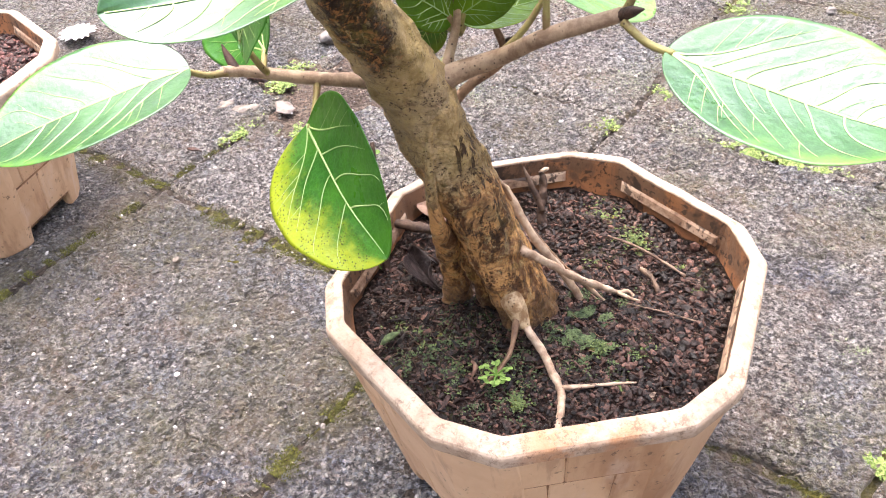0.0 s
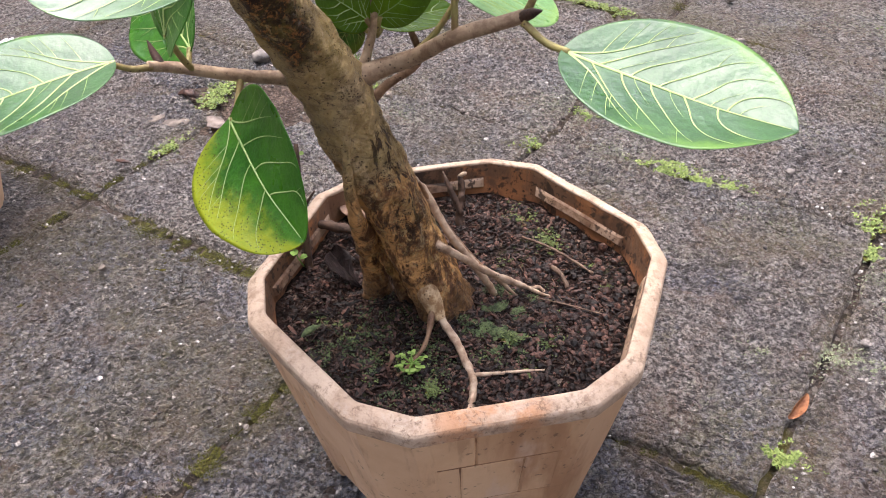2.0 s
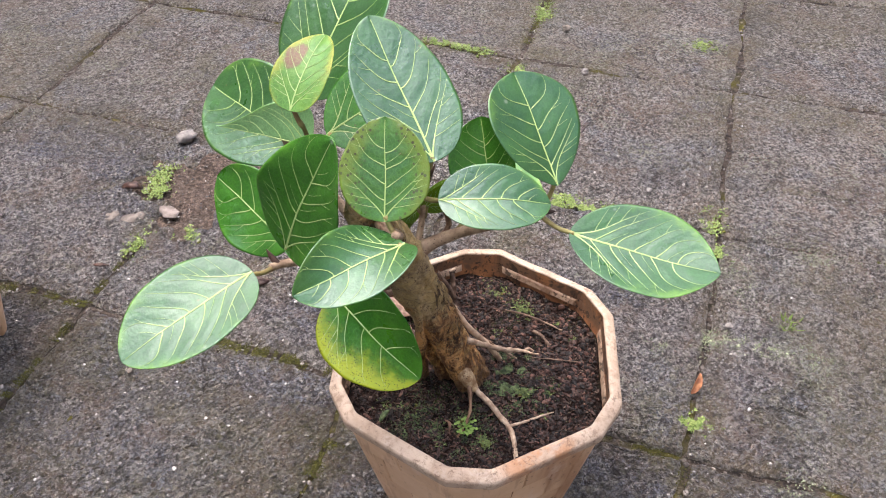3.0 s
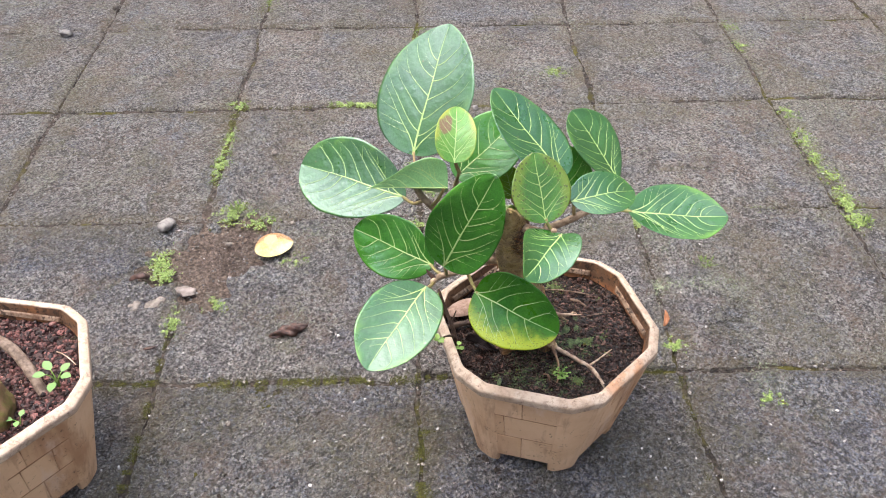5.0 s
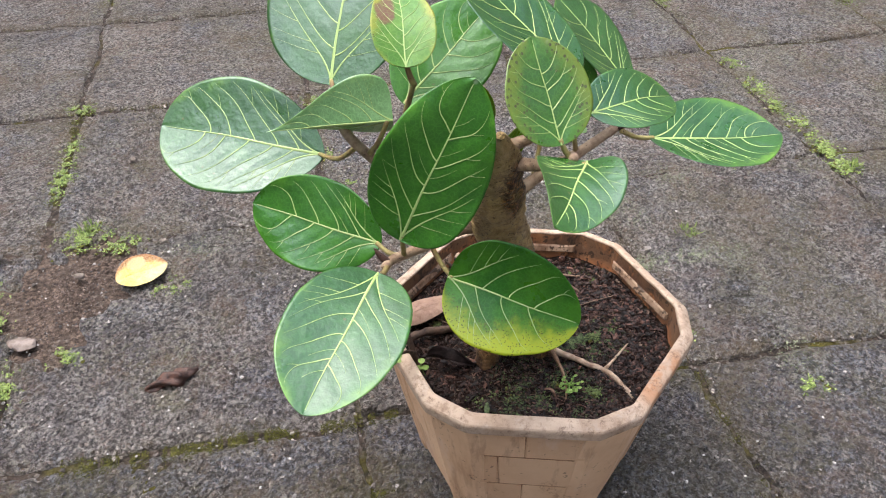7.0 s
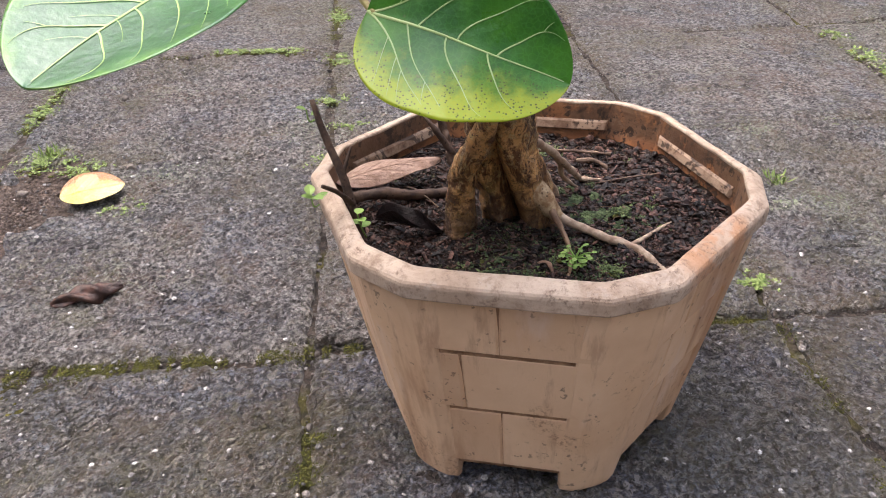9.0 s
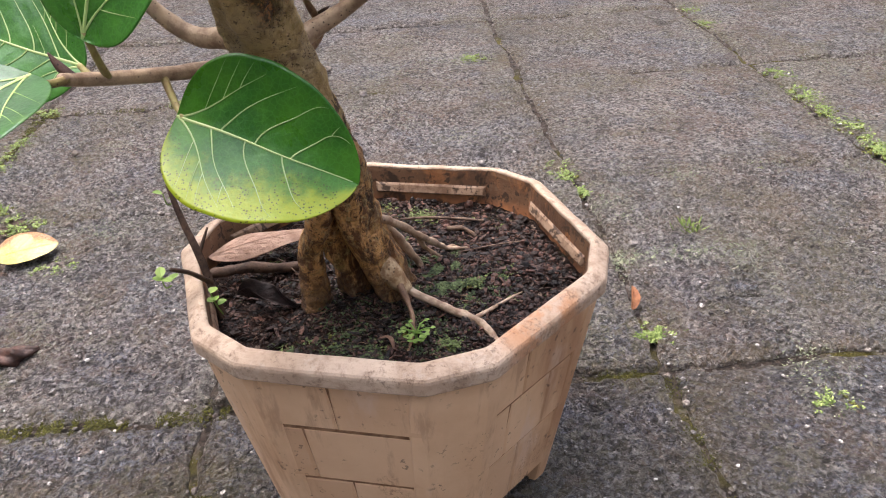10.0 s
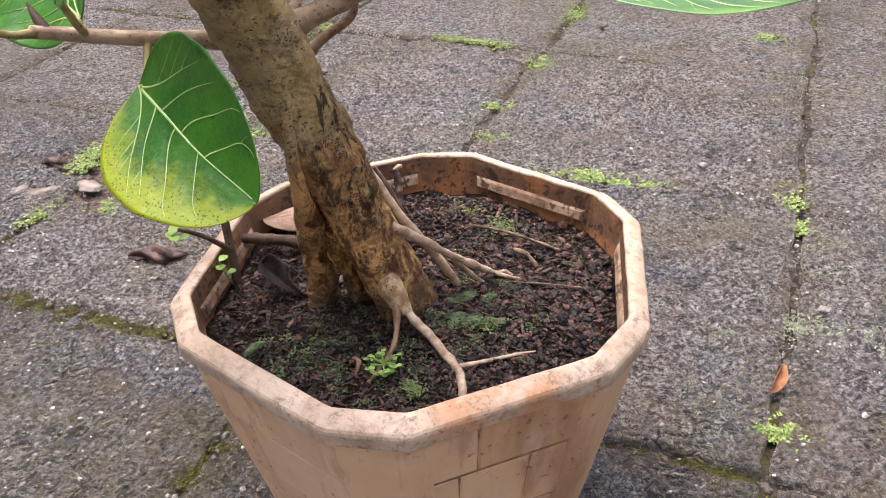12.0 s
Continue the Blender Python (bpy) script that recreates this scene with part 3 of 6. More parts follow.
def thing(name, place, label, category, group="", kind=""):
    ob = new(name)
    ob.empty_display_size = 0.02
    ob.matrix_basis = place
    return tagged(ob, label, category, group, kind)


def spline(points, count):
    """Smooth way through (x, y, z, radius) stations."""
    p = np.array(points, float)
    at = np.linspace(0, len(p) - 1, count)
    out = []
    for a in at:
        i = min(int(a), len(p) - 2)
        f = a - i
        p0, p1, p2, p3 = p[max(i - 1, 0)], p[i], p[i + 1], p[min(i + 2, len(p) - 1)]
        out.append(0.5 * (2 * p1 + (p2 - p0) * f + (2 * p0 - 5 * p1 + 4 * p2 - p3) * f * f + (3 * p1 - p0 - 3 * p2 + p3) * f ** 3))
    return np.array(out)


def tube(points, sides=12, steps=24, lumps=0.08, grain=90.0, flutes=0.0, seed=0.0, close=True):
    """A knobbly limb along (x, y, z, radius) stations."""
    bm = bmesh.new()
    way = spline(points, steps)
    up = Vector((0.3, -0.9, 0.2))
    rings = []
    for i, q in enumerate(way):
        c = Vector(q[:3])
        d = Vector(way[min(i + 1, steps - 1)][:3] - way[max(i - 1, 0)][:3]).normalized()
        side = d.cross(up).normalized()
        other = d.cross(side)
        ring = []
        for k in range(sides):
            a = 2 * math.pi * k / sides
            n = side * math.cos(a) + other * math.sin(a)
            p = c + n * q[3]
            r = q[3] * (1 + lumps * noise.noise(p * grain + Vector((seed, 0, 0))) + 0.5 * lumps * noise.noise(p * grain * 2.7))
            if flutes:
                r *= 1 + flutes * noise.noise(Vector((math.cos(a) * 1.6, math.sin(a) * 1.6, i / steps * 1.5 + seed)))
            ring.append(bm.verts.new(c + n * r))
        rings.append(ring)
    for a, b in zip(rings, rings[1:]):
        for k in range(sides):
            bm.faces.new((a[k], a[(k + 1) % sides], b[(k + 1) % sides], b[k]))
    if close:
        bm.faces.new(rings[0][::-1])
        bm.faces.new(rings[-1])
    return bm


def leaf_shape(u, wide_at, point=0.62):
    """Half width of an ovate ficus leaf, 0 to 1, along its length; point: how pointed the tip is."""
    p = math.log(0.5) / math.log(wide_at)
    t = 2 * u ** p - 1
    return max(0.0, 1 - abs(t) ** 2.1) ** (0.54 if t < 0 else point)


def vein_rise(side, k, s, veins):
    """Where along the leaf side vein k lies at s (0 midrib, 1 margin)."""
    gap = 0.82 / veins
    first = 0.012 if k == 0 else gap * k + (0.25 * gap if side > 0 else 0.0)
    lean = 0.47 if k == 0 else 0.43 - 0.2 * k / veins
    return first + lean * s ** (0.95 if k == 0 else 1.3)


def leaf(parent, base, tip, normal, width, material, bow=0.0, cup=0.0, wave=0.0, twist=0.0, fold=0.0, wide_at=0.47, name="leaf", label="", veins=5, thick=0.0006, curl=0.0, point=0.62, hinge=0.0, vein=None):
    """A ficus leaf blade with quilted surface from base to tip, with raised pale veins as a part of its own.
    bow: arch along the length; cup: how far the margins rise; fold: bend of one half; curl: how far the tip bends back;
    hinge: degrees by which one half is turned up, or the other one down, round the midrib."""
    base, tip, n = Vector(base), Vector(tip), Vector(normal)
    ax = tip - base
    length = ax.length
    ax.normalize()
    n = (n - ax * n.dot(ax)).normalized()
    side = n.cross(ax)
    seed = base.x * 37 + base.z * 11

    def at(u, v, lift=0.0):
        w = width * 0.5 * leaf_shape(u, wide_at, point) * (1 + 0.035 * noise.noise(Vector((u * 5, seed, 2.0 if v > 0 else 7.0))))
        x = w * v
        rise = bow * length * math.sin(math.pi * u) - curl * length * u ** 3
        rise += cup * width * (abs(v) ** 1.6) * leaf_shape(u, wide_at, point)
        if fold:
            rise += abs(fold) * width * (max(0.0, v * (1 if fold > 0 else -1)) ** 1.4) * leaf_shape(u, wide_at, point)
        rise += wave * width * math.sin(u * 9 + seed * 3 + v * 1.5) * abs(v) ** 2
        near = 1.0
        for k in range(veins):
            near = min(near, abs(u - vein_rise(1 if v > 0 else -1, k, abs(v), veins)) * length)
        rise += 0.00035 * min(1.0, near / 0.006) * min(1.0, abs(v) * 5) * (1 - abs(v) ** 4) + lift
        if hinge * v < 0:
            rise += w * abs(v) * math.sin(radians(hinge))
            x *= math.cos(radians(hinge))
        tilt = twist * (u - 0.3)
        x2, r2 = x * math.cos(tilt) - rise * math.sin(tilt), x * math.sin(tilt) + rise * math.cos(tilt)
        return base + ax * (length * u) + side * x2 + n * r2

    rows, cols = 60, 36
    bm = bmesh.new()
    uv = bm.loops.layers.uv.new("UVMap")
    sheets = []
    for down in (0.0, -thick):
        grid = []
        for i in range(rows + 1):
            u = 0.003 + 0.994 * i / rows
            u = 0.5 - 0.5 * math.cos(math.pi * u)
            edge = down if 0 < i < rows else 0.3 * down
            grid.append([(bm.verts.new(at(u, -1 + 2 * j / cols, edge if 0 < j < cols else 0.3 * down)), u, j / cols) for j in range(cols + 1)])
        sheets.append(grid)

    def face(quad):
        f = bm.faces.new([q[0] for q in quad])
        for loop, q in zip(f.loops, quad):
            loop[uv].uv = (q[1], q[2])

    top, bottom = sheets
    for i in range(rows):
        for j in range(cols):
            face((top[i][j], top[i][j + 1], top[i + 1][j + 1], top[i + 1][j]))
            face((bottom[i][j], bottom[i + 1][j], bottom[i + 1][j + 1], bottom[i][j + 1]))
        for j in (0, cols):
            face((top[i][j], top[i + 1][j], bottom[i + 1][j], bottom[i][j]))
    for i in (0, rows):
        for j in range(cols):
            face((top[i][j], top[i][j + 1], bottom[i][j + 1], bottom[i][j]))
    blade = part(name, bm, material, parent, label)

    rib = bmesh.new()

    def ribbon(way, broad, fine, lift):
        last = None
        for i, (u, v) in enumerate(way):
            f = i / (len(way) - 1)
            half = (broad + (fine - broad) * f) * 0.5
            u2, v2 = way[min(i + 1, len(way) - 1)]
            u1, v1 = way[max(i - 1, 0)]
            d = at(min(u2, 0.999), v2) - at(u1, v1)
            c = at(u, v, 0.00022)
            across = d.cross(n)
            across = across.normalized() * half if across.length > 1e-9 else side * half
            row = [rib.verts.new(c - across), rib.verts.new(c + n * lift * (1 - 0.6 * f)), rib.verts.new(c + across)]
            if last:
                rib.faces.new((last[0], last[1], row[1], row[0]))
                rib.faces.new((last[1], last[2], row[2], row[1]))
            last = row

    size = length / 0.09
    rng = random.Random(int(abs(seed) * 1000))
    ribbon([(0.001 + 0.97 * i / 24, 0.012 * math.sin(i * 0.35 + seed)) for i in range(25)], 0.0015 * size, 0.00034, 0.0005)
    for s in (-1, 1):
        for k in range(veins):
            end = rng.uniform(0.86, 0.97)
            while end > 0.2 and vein_rise(s, k, end, veins) > 0.955:
                end -= 0.04
            kink = rng.uniform(0.004, 0.011)
            way = [(vein_rise(s, k, q, veins) + kink * math.sin(q * 9 + k * 2 + seed), s * q * 0.96) for q in (end * i / 14 for i in range(15))]
            ribbon(way, (0.00098 if k == 0 else 0.00076) * size ** 0.5, 0.0001, 0.0003)
            # side veins run out from the lowest pair; the others fork now and then
            for q0 in (0.28, 0.46, 0.64) if k == 0 else (rng.uniform(0.5, 0.72),):
                if k and (q0 > end - 0.12 or rng.random() < 0.5):
                    continue
                u0, v0 = way[int(q0 / end * 14)]
                rise, reach = (0.05, 0.93 - abs(v0)) if k == 0 else (0.03, 0.26)
                fork = [(min(0.95, max(0.02, u0 + rise * (i / 6) ** 1.3)), s * min(0.95, abs(v0) + reach * i / 6)) for i in range(7)]
                ribbon(fork, 0.00038 if k == 0 else 0.00032, 0.0001, 0.00015)
            # faint vein between two strong ones
            if k > 0 and rng.random() < 0.2:
                off = rng.uniform(0.3, 0.5) / veins
                ribbon([(min(0.95, vein_rise(s, k, q, veins) + off), s * q * 0.9) for q in (0.42 * i / 7 for i in range(8))], 0.00028, 0.0001, 0.00012)
    part("vein_network", rib, vein or VEIN, blade, "" if vein else "pale yellow-green raised leaf veins")
    return blade


def stalk(parent, a, b, r0=0.0016, r1=0.0012, sag=0.15, name="leaf_stalk", material=None, label=""):
    a, b = Vector(a), Vector(b)
    mid = (a + b) / 2 - Vector((0, 0, 1)) * (b - a).length * sag
    return part(name, tube([(*a, r0), (*mid, (r0 + r1) * 0.5), (*b, r1)], 8, 9, 0.08, 300), material or STEM, parent, label)


# ---- paving: square stone slabs on earth ----
PITCH, TURNED = 0.3, radians(-35.3)
ROW, UPROW = Vector((math.cos(TURNED), math.sin(TURNED), 0)), Vector((-math.sin(TURNED), math.cos(TURNED), 0))
S0, N0 = -0.125, 0.054


def slab_place(s, n):
    return ROW * (S0 + s * PITCH) + UPROW * (N0 + n * PITCH)


BROKEN = ((-0.165, 0.455, 0.062), (-0.225, 0.47, 0.04), (-0.115, 0.475, 0.04), (-0.205, 0.395, 0.03))


def ground_sheet():
    fine = np.arange(-0.62, 1.35, 0.012)
    far = 0.012 * 1.32 ** np.arange(1, 30)
    xs = np.concatenate([(fine[0] - np.cumsum(far))[::-1], fine, fine[-1] + np.cumsum(far)])
    n = len(xs)
    gx, gy = np.meshgrid(xs, xs)
    vs = []
    for x, y in zip(gx.ravel(), gy.ravel()):
        z = -0.0040
        if abs(x) < 2 and abs(y) < 2:
            z += 0.0014 * noise.noise((x * 55, y * 55, 1.0)) + 0.0022 * noise.noise((x * 13, y * 13, 4.0))
            for bx, by, br in BROKEN:
                z -= 0.002 * max(0.0, 1 - math.hypot(x - bx, y - by) / (br * 1.3))
        vs.append((x, y, z))
    faces = [(j * n + i, j * n + i + 1, (j + 1) * n + i + 1, (j + 1) * n + i) for j in range(n - 1) for i in range(n - 1)]
    mesh = bpy.data.meshes.new("ground")
    mesh.from_pydata(vs, [], faces)
    return tagged(mesh_part("ground", mesh, EARTH), "dark earth with moss showing between paving slabs", "ground", kind="structure")


def spread(i, cells):
    """Even steps with one thin step at each border."""
    return -1.0 if i == 0 else 1.0 if i == cells else -0.992 + 1.984 * (i - 1) / (cells - 2)


def slab_mesh(origin, cells, seed):
    """One worn slab: ragged edges, rounded arrises, shallow hollows."""
    half = PITCH * 0.5
    bm = bmesh.new()
    grid = []
    for j in range(cells + 1):
        line = []
        for i in range(cells + 1):
            u, v = spread(i, cells), spread(j, cells)
            x, y = u * (half - 0.0019), v * (half - 0.0019)
            w = origin + ROW * x + UPROW * y
            edge = max(abs(u), abs(v))
            rag = Vector((noise.noise((w.x * 26, w.y * 26, seed)), noise.noise((w.x * 26, w.y * 26, seed + 9)), 0)) * 0.0042
            rag += Vector((noise.noise((w.x * 7, w.y * 7, 3)), noise.noise((w.x * 7, w.y * 7, 12)), 0)) * 0.009
            rag += Vector((noise.noise((w.x * 90, w.y * 90, seed)), noise.noise((w.x * 90, w.y * 90, seed + 5)), 0)) * 0.0022
            w = w + rag * edge ** 4
            away = (1 - edge) * half
            z = 0.0016 * noise.noise((w.x * 9, w.y * 9, seed)) + 0.0019 * noise.noise((w.x * 42, w.y * 42, 2)) + 0.0013 * noise.noise((w.x * 110, w.y * 110, 7))
            if cells > 100:
                z += 0.0022 * noise.noise((w.x * 190, w.y * 190, 1.5)) + 0.0016 * noise.noise((w.x * 380, w.y * 380, 8.5)) - 0.003 * max(0.0, noise.noise((w.x * 95, w.y * 95, 20.5)) - 0.25)
            worn = 0.006 + 0.0085 * noise.noise((w.x * 16, w.y * 16, 3.3))
            if away < worn:
                z -= 0.0042 * (1 - away / worn) ** 1.8
            for bx, by, br in BROKEN:
                d = math.hypot(w.x - bx, w.y - by) + 0.022 * noise.noise((w.x * 45, w.y * 45, 5))
                z -= 0.015 * min(1.0, max(0.0, (br - d) / 0.008))
            if i in (0, cells) or j in (0, cells):
                z -= 0.014
            line.append(bm.verts.new((w.x - origin.x, w.y - origin.y, z)))
        grid.append(line)
    for j in range(cells):
        for i in range(cells):
            bm.faces.new((grid[j][i], grid[j][i + 1], grid[j + 1][i + 1], grid[j + 1][i]))
    mesh = bpy.data.meshes.new("slab")
    bm.to_mesh(mesh)
    bm.free()
    mesh.polygons.foreach_set("use_smooth", [True] * len(mesh.polygons))
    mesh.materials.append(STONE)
    return mesh


# ---- plain unseen walls added to close the yard and dim low sky ----
def unseen_yard_wall(name, x, y, turn):
    bm = bmesh.new()
    bmesh.ops.create_cube(bm, size=1)
    for v in bm.verts:
        v.co = Vector((v.co.x * 9.2, v.co.y * 0.2, v.co.z * 4.2 + 2.05))
    wall = part(name, bm, WALL, smooth=False)
    wall.matrix_basis = pose(x, y, 0, 0, 0, turn)
    return tagged(wall, "plain unseen wall added to block low sky light", "wall", kind="structure")


unseen_yard_wall("unseen_wall_north", 0.3, 4.9, 0)
unseen_yard_wall("unseen_wall_south", 0.3, -4.3, 0)
unseen_yard_wall("unseen_wall_east", 4.9, 0.3, 90)
unseen_yard_wall("unseen_wall_west", -4.3, 0.3, 90)

# ---- pots ----
SOIL_Z = 0.1195
FLAT = 1.0675


def pot_radius(angle, apothem, sharp=260, flat=FLAT):
    """Radius of the hexagon with cut corners, in pot axes (a corner looks along x)."""
    total = 0.0
    for k in range(6):
        for turn, a in ((60 * k, apothem * flat), (60 * k + 30, apothem)):
            c = math.cos(angle - radians(turn))
            if c > 0.3:
                total += (c / a) ** sharp
    return total ** (-1 / sharp)


def pot_apothem(z):
    return 0.0730 + (0.0990 - 0.0730) * z / 0.13


def lathe(profile, count=216, rough=0.0, seed=0.0, closed=True, foot=None, flat=FLAT):
    """Sweep (apothem, z) round the pot's outline."""
    bm = bmesh.new()
    rings = []
    for a, z in profile:
        ring = []
        for k in range(count):
            t = 2 * math.pi * k / count
            r = pot_radius(t, a, 260, flat + 0.023 * max(0.0, 1 - z / 0.13) if foot else flat)
            p = Vector((r * math.cos(t), r * math.sin(t), z))
            if foot and z < 0.02:
                # feet stand under the corners, the sides end higher
                off = abs((math.degrees(t) + 30) % 60 - 30)
                if off > 10.5 and z < 0.012:
                    p.z = 0.0125
            if rough:
                p += p.normalized() * rough * noise.noise(p * 55 + Vector((seed, 0, 0)))
                p.z += rough * 0.8 * noise.noise(p * 38 + Vector((0, seed, 0)))
            ring.append(bm.verts.new(p))
        rings.append(ring)
    for i in range(len(rings) - 1 + (1 if closed else 0)):
        a, b = rings[i], rings[(i + 1) % len(rings)]
        for k in range(count):
            bm.faces.new((a[k], a[(k + 1) % count], b[(k + 1) % count], b[k]))
    return bm


def relief_brick(face, x0, x1, z0, z1, inside=False, proud=0.0026):
    """A raised brick on a sloping side; x0, x1 as shares of the side's half width."""
    bm = bmesh.new()
    t = radians(60 * face + 30)
    out, along = Vector((math.cos(t), math.sin(t), 0)), Vector((-math.sin(t), math.cos(t), 0))
    deep, proud = (-0.001, proud) if not inside else (0.001, -0.0024)
    rings = []
    for inset, off in ((0.0, deep), (0.0, proud * 0.55), (0.0011, proud), ):
        ring = []
        for x, z in ((x0, z0), (x1, z0), (x1, z1), (x0, z1)):
            lean = 0.45 if proud > 0.001 and z == z1 and not inside and off > 0 else 1.0
            a = (pot_apothem(z) if not inside else pot_apothem(z) - 0.0034) + off * lean
            half = a * (0.42 if inside else 0.405)
            sx = -inset if x > (x0 + x1) / 2 else inset
            sz = -inset if z > (z0 + z1) / 2 else inset
            ring.append(bm.verts.new(out * a + along * (x * half + sx) + Vector((0, 0, z + sz))))
        rings.append(ring)
    for a, b in zip(rings, rings[1:]):
        for k in range(4):
            bm.faces.new((a[k], a[(k + 1) % 4], b[(k + 1) % 4], b[k]))
    bm.faces.new(rings[-1])
    return bm


def corner_post(turn):
    """A smooth post standing proud at a corner, down to its foot."""
    bm = bmesh.new()
    rings = []
    for z in (0.0, 0.002, 0.02, 0.05, 0.08, 0.11, 0.1305):
        reach = 11.0 + (1.2 if 0.005 < z < 0.12 else 0.0)
        flat = FLAT + 0.023 * (1 - z / 0.1305)
        ring = []
        for side, proud in ((-1, -0.0018), (-1, 0.0017), (-0.96, 0.0024), (-0.64, 0.0027), (-0.3, 0.0027), (0.3, 0.0027), (0.64, 0.0027), (0.96, 0.0024), (1, 0.0017), (1, -0.0018), (0.5, -0.0018), (0, -0.0018), (-0.5, -0.0018)):
            t = radians(turn + side * reach)
            r = pot_radius(t, pot_apothem(z), 260, flat) + proud - (0.0006 if z == 0 else 0)
            ring.append(bm.verts.new((r * math.cos(t), r * math.sin(t), z)))
        rings.append(ring)
    for a, b in zip(rings, rings[1:]):
        for k in range(len(a)):
            n = (k + 1) % len(a)
            bm.faces.new((a[k], a[n], b[n], b[k]))
    bm.faces.new(rings[0][::-1])
    bm.faces.new(rings[-1])
    return bm


BOND = ((0.0950, 0.1285, (-0.97, -0.08, 0.97)), (0.0560, 0.0950, (-0.97, -0.55, 0.97)), (0.0135, 0.0560, (-0.97, -0.08, 0.97)))
BOND_B = ((0.0950, 0.1285, (-0.97, -0.3, 0.97)), (0.0560, 0.0950, (-0.97, -0.5, 0.35, 0.97)), (0.0135, 0.0560, (-0.97, -0.1, 0.97)))


def flower_pot(place, label, seed, rim):
    pot = thing("flower_pot", place, label, "plant pot", "hexagonal plant pots")
    a = pot_apothem
    wall = [(a(0) - 0.004, 0.0), (a(0), 0.0), (a(0.006), 0.006), (a(0.013), 0.013), (a(0.03), 0.03), (a(0.06), 0.06), (a(0.09), 0.09), (a(0.131), 0.131), (a(0.131) - 0.003, 0.133), (a(0.1) - 0.004, 0.1), (a(0.03) - 0.004, 0.03), (a(0.016) - 0.006, 0.016)]
    part("body", lathe(wall, 216, 0.0004, seed, True, True, FLAT), POT, pot, "beige terracotta plastic body with brown water streaks", False)
    floor_bm = bmesh.new()
    floor_bm.faces.new([floor_bm.verts.new((pot_radius(t, a(0.016) - 0.004) * math.cos(t), pot_radius(t, a(0.016) - 0.004) * math.sin(t), 0.0165)) for t in (2 * math.pi * k / 72 for k in range(72))])
    part("base_plate", floor_bm, POT, pot)
    lip = [(0.0977, 0.1300), (0.1024, 0.1288), (0.1034, 0.1290), (0.1040, 0.1298), (0.1045, 0.1355), (0.1043, 0.1368), (0.1037, 0.1379), (0.1020, 0.1392), (0.1001, 0.1403), (0.0986, 0.1409), (0.0970, 0.1410), (0.0960, 0.1408), (0.0955, 0.1401), (0.0956, 0.1390), (0.0968, 0.1380)]
    part("rim", lathe(lip, 360, 0.0006, seed + 3), rim, pot, "thick rounded rim, pale and speckled with dirt", False)
    liner = [(0.0956, 0.1396), (0.0951, 0.1372), (0.0939, 0.125), (0.0923, 0.117), (0.0904, 0.105), (0.0927, 0.105), (0.0962, 0.138)]
    part("inner_wall", lathe(liner, 216, 0.0005, seed + 7), INNER, pot, "inner wall stained orange-brown by soil with black mould", False)
    for k in range(6):
        part("corner_post", corner_post(60 * k), POT, pot, smooth=False)
    for f in range(6):
        # dark plate seen between bricks: joint grime plus painted shadow under each lap
        part("joint_ground", relief_brick(f, -0.985, 0.985, 0.0125, 0.1295, proud=0.0009), GRIME_SHADE, pot, smooth=False)
        for z0, z1, cuts in (BOND if f % 2 else BOND_B):
            for x0, x1 in zip(cuts, cuts[1:]):
                part("relief_brick", relief_brick(f, x0 + 0.004, x1 - 0.004, z0 + 0.0022, z1), POT, pot, smooth=False)
        part("inner_panel", relief_brick(f, -0.88, 0.88, 0.1240, 0.1302, True), LEDGE, pot, smooth=False)
    return pot


def lump(bm, c, size, rng, flat=0.75, sides=5):
    """A small irregular clod."""
    spin = Euler((rng.uniform(0, 6), rng.uniform(0, 6), rng.uniform(0, 6)))
    scale = Vector((rng.uniform(0.8, 1.3), rng.uniform(0.7, 1.1), rng.uniform(0.6, 0.9)))

    def vert(x, y, z):
        p = Vector((x * scale.x, y * scale.y, z * scale.z)) * rng.uniform(0.8, 1.15)
        p.rotate(spin)
        return bm.verts.new((c[0] + p.x * size, c[1] + p.y * size, c[2] + p.z * size * flat))

    rings = [[vert(0.85 * math.cos(6.283 * (k + o) / sides), 0.85 * math.sin(6.283 * (k + o) / sides), z) for k in range(sides)] for o, z in ((0, -0.42), (0.5, 0.42))]
    low, high = vert(0, 0, -1), vert(0, 0, 1)
    for k in range(sides):
        a, b, c1, d = rings[0][k], rings[0][(k + 1) % sides], rings[1][k], rings[1][(k + 1) % sides]
        bm.faces.new((a, b, c1))
        bm.faces.new((b, d, c1))
        bm.faces.new((low, b, a))
        bm.faces.new((high, c1, d))


def flake(bm, c, length, width, rng):
    """A thin curved chip of bark mulch."""
    turn = Euler((rng.uniform(-0.6, 0.6), rng.uniform(-0.5, 0.5), rng.uniform(0, 6.3)))
    rows = []
    for i in range(3):
        q = i - 1
        w = width * (1.0 if i == 1 else rng.uniform(0.35, 0.8))
        row = []
        for side, down in ((-0.5, 0.0), (0.5, 0.0), (0.5, -0.0005), (-0.5, -0.0005)):
            p = Vector((length * 0.5 * q, w * side, down - 0.14 * length * q * q))
            p.rotate(turn)
            row.append(bm.verts.new(c + p))
        rows.append(row)
    for a, b in zip(rows, rows[1:]):
        for k in range(4):
            bm.faces.new((a[k], a[(k + 1) % 4], b[(k + 1) % 4], b[k]))
    bm.faces.new(rows[0][::-1])
    bm.faces.new(rows[-1])


